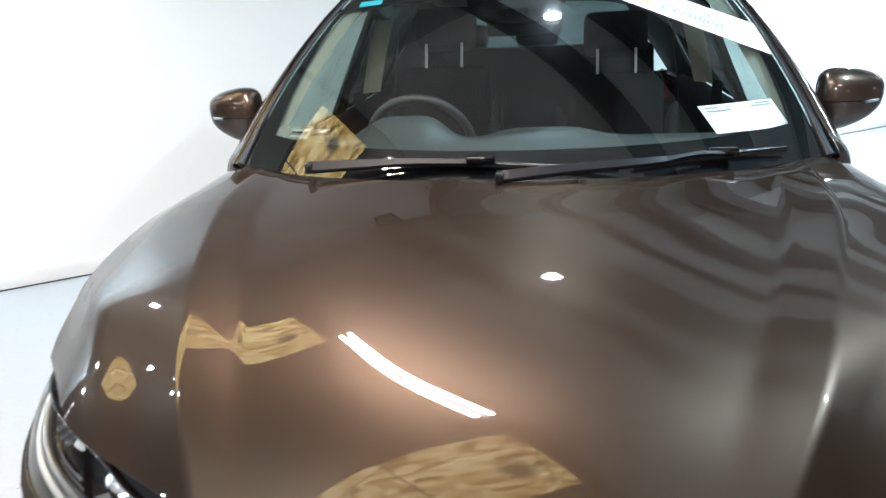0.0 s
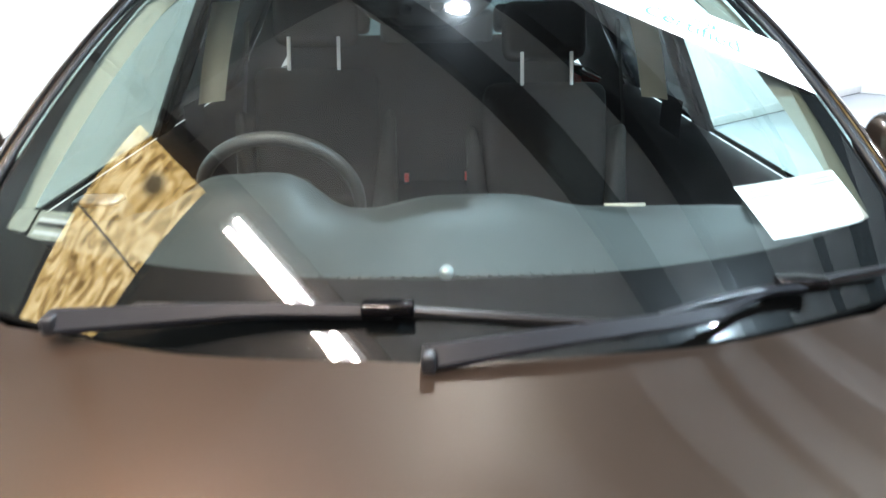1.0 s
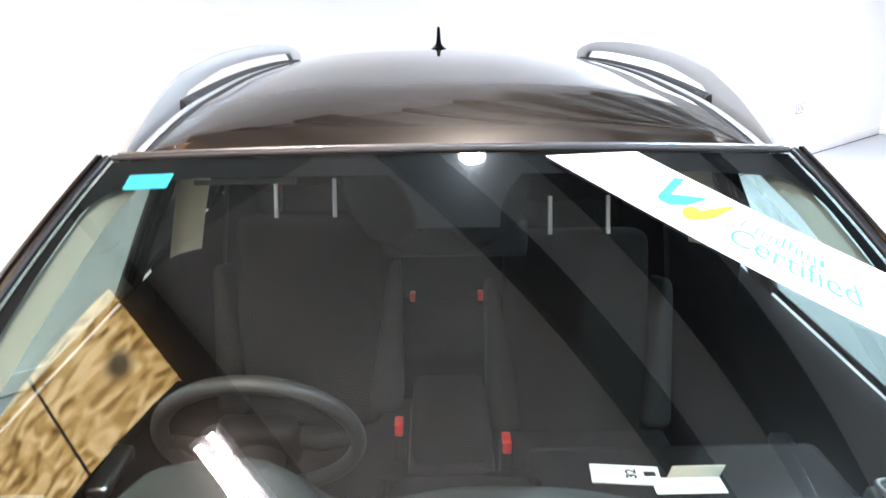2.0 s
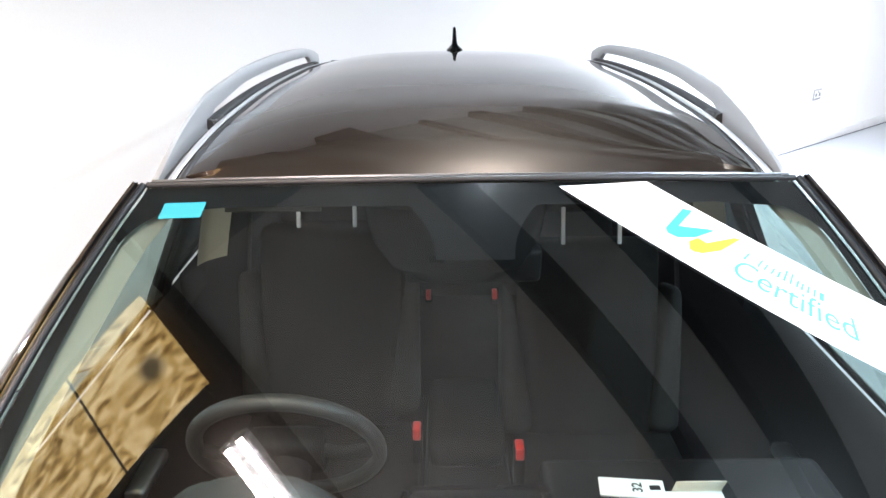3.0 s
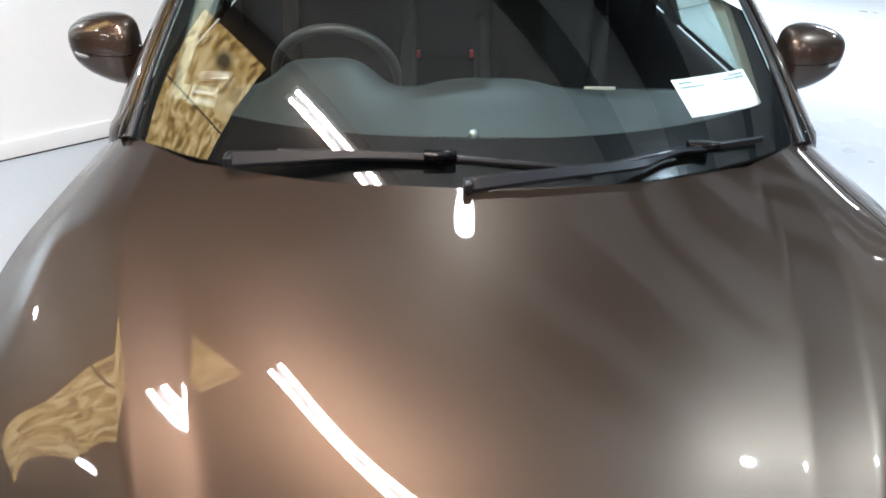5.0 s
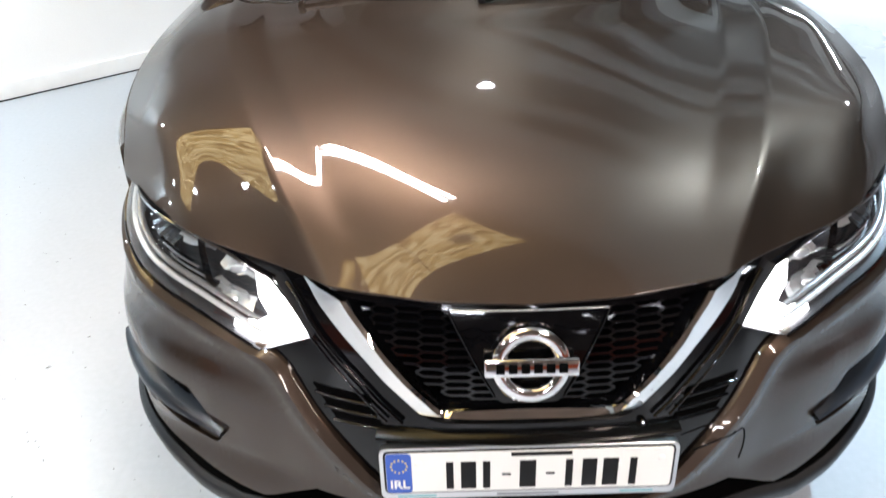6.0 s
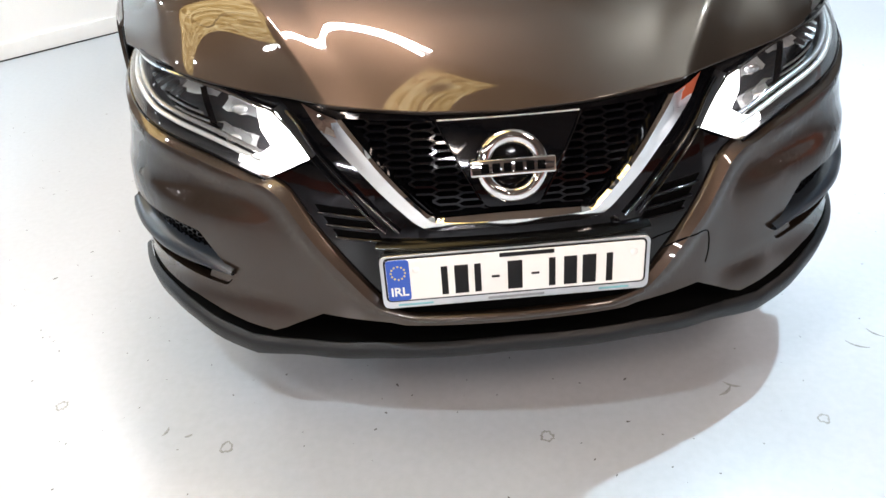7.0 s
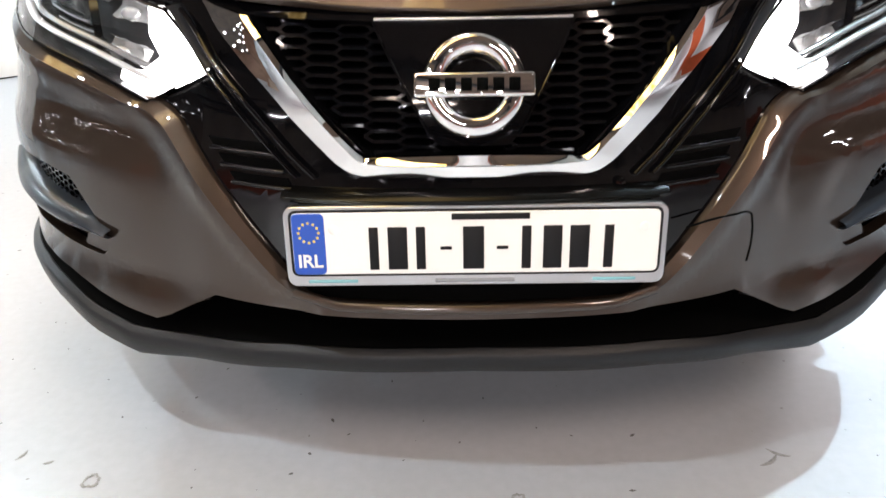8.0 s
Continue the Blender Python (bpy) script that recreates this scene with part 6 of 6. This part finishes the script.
# the firm's name stands as upright bars; the plain word under it is lettered
for k, (w, h) in enumerate(((.050, .16), (.010, .13), (.026, .13), (.026, .20), (.022, .13), (.026, .13), (.014, .13))):
    q = .460 + (0, .062, .084, .122, .160, .193, .230)[k]
    for d in ((0, w - .007) if w > .012 else (0,)):
        mark([(q + d, .56), (q + d + .007, .56), (q + d + .011, .56 + h), (q + d + .004, .56 + h)], PRINT_CYAN, "banner_bar")


def banner_word(text, size, along, across):
    """A printed word that runs along the banner and follows the glass."""
    me = word_mesh("banner_word", text, size)
    lo, hi = np.array(screen_pt(*banner_at(along, .3))), np.array(screen_pt(*banner_at(along + .2, .3)))
    per = .2 / np.linalg.norm(hi - lo)
    up = np.linalg.norm(np.array(screen_pt(*banner_at(along, 1))) - np.array(screen_pt(*banner_at(along, 0))))
    for v in me.vertices:
        v.co = Vector(screen_pt(*banner_at(along + v.co.x * per, across + v.co.y / up - .02 * v.co.x), .0042 + v.co.z))
    part("banner_word", me, PRINT_CYAN, ban)


banner_word("Certified", .060, .452, .24)

sheet_thing("window_sticker", [(-.902, .944), (-.773, .947), (-.768, .901), (-.893, .896)], .0015, CYAN, "small cyan sticker in the top corner of the windscreen", "sticker")
disc = sheet_thing("tax_disc", [(-.863, .151), (-.778, .157), (-.776, .097), (-.866, .088)], -.006, DISC, "small printed disc behind the windscreen", "sticker")
for k, w in enumerate((.2, .4, .75)):
    rows = screen_sheet([(-.855, .146 - .05 * w), (-.785, .150 - .05 * w), (-.784, .141 - .05 * w), (-.856, .137 - .05 * w)], -.0052, 6, 2)
    part("disc_bar", grid_mesh("disc_bar", rows, 60, flip=True), INK if k == 1 else INK_GREY, disc)
disc = sheet_thing("tax_disc", [(-.922, .143), (-.870, .150), (-.874, .100), (-.930, .098)], -.006, DISC, "small pale disc behind the windscreen", "sticker")
paper = sheet_thing("price_card", [(.639, .220), (.913, .222), (.937, .097), (.676, .102)], -.012, PAPER, "white printed card leaning inside the windscreen", "card")
for (x0, x1), y0 in (((.06, .24), .10), ((.06, .38), .22), ((.74, .95), .08), ((.66, .95), .17)):
    c = [np.array(q) for q in [(.639, .220), (.913, .222), (.937, .097), (.676, .102)]]
    at = lambda i, j: tuple((c[0] * (1 - i) + c[1] * i) * (1 - j) + (c[3] * (1 - i) + c[2] * i) * j)
    part("card_bar", grid_mesh("card_bar", screen_sheet([at(x0, y0), at(x1, y0), at(x1, y0 + .05), at(x0, y0 + .05)], -.0105, 5, 2), 60, flip=True), INK_GREY, paper)

tray = thing("card_tag", "white plastic tag with dark print lying on the dashboard", "tag", data=bm_turn(bm_box(-.060, .060, -.024, .024, 0, .006, .0025, 3), Matrix.Translation((.292, 1.805, .982)) @ Matrix.Rotation(radians(-6), 4, "Z")), material=PAPER)
lettering("tag_number", "32", .026, Matrix.Translation((.302, 1.803, .9886)) @ Matrix.Rotation(radians(84), 4, "Z"), INK, tray, .0006)
part("tag_bar", bm_turn(bm_box(.022, .042, -.006, .006, .006, .0066), Matrix.Translation((.302, 1.802, .982))), INK, tray)
CARTON = mat("cream_carton", (.62, .58, .48), .6, stain=.06)
card = thing("folded_card", "small cream card folded upright on the dashboard", "card")
part("card_leaf", bm_turn(bm_box(-.046, .046, -.001, .001, 0, .040, .0006, 1), Matrix.Translation((.410, 1.798, .983)) @ Matrix.Rotation(radians(24), 4, "X")), CARTON, card, "cream upright leaf")
part("card_foot", bm_turn(bm_box(-.076, .046, -.040, .002, 0, .0016, .0005, 1), Matrix.Translation((.410, 1.796, .9818))), PAPER, card, "white flat leaf")

# ---------------------------------------------------------------- on the wall
sock = thing("wall_socket", "brushed steel double socket on the white back wall", "socket")
SK = Matrix.Translation(CORNER + A * 2.32 + Vector((0, 0, .57))) @ Matrix(((A.x, -B.x, 0, 0), (A.y, -B.y, 0, 0), (0, 0, 1, 0), (0, 0, 0, 1)))
part("socket_plate", bm_turn(bm_box(-.084, .084, -.012, 0, -.056, .056, .004), SK), SOCKET, sock, "steel plate")
part("socket_face", bm_turn(bm_box(-.066, .066, -.0140, -.010, -.040, .040, .003), SK), SKIRT, sock, "white socket face")
for x in (-.036, .036):
    part("socket_insert", bm_turn(bm_box(x - .020, x + .020, -.0155, -.012, -.022, .016, .002), SK), INK_GREY, sock, "grey socket insert")
    part("socket_switch", bm_turn(bm_box(x * .28 - .006, x * .28 + .006, -.0160, -.012, .020, .034, .0015), SK), INK, sock, "dark switch")
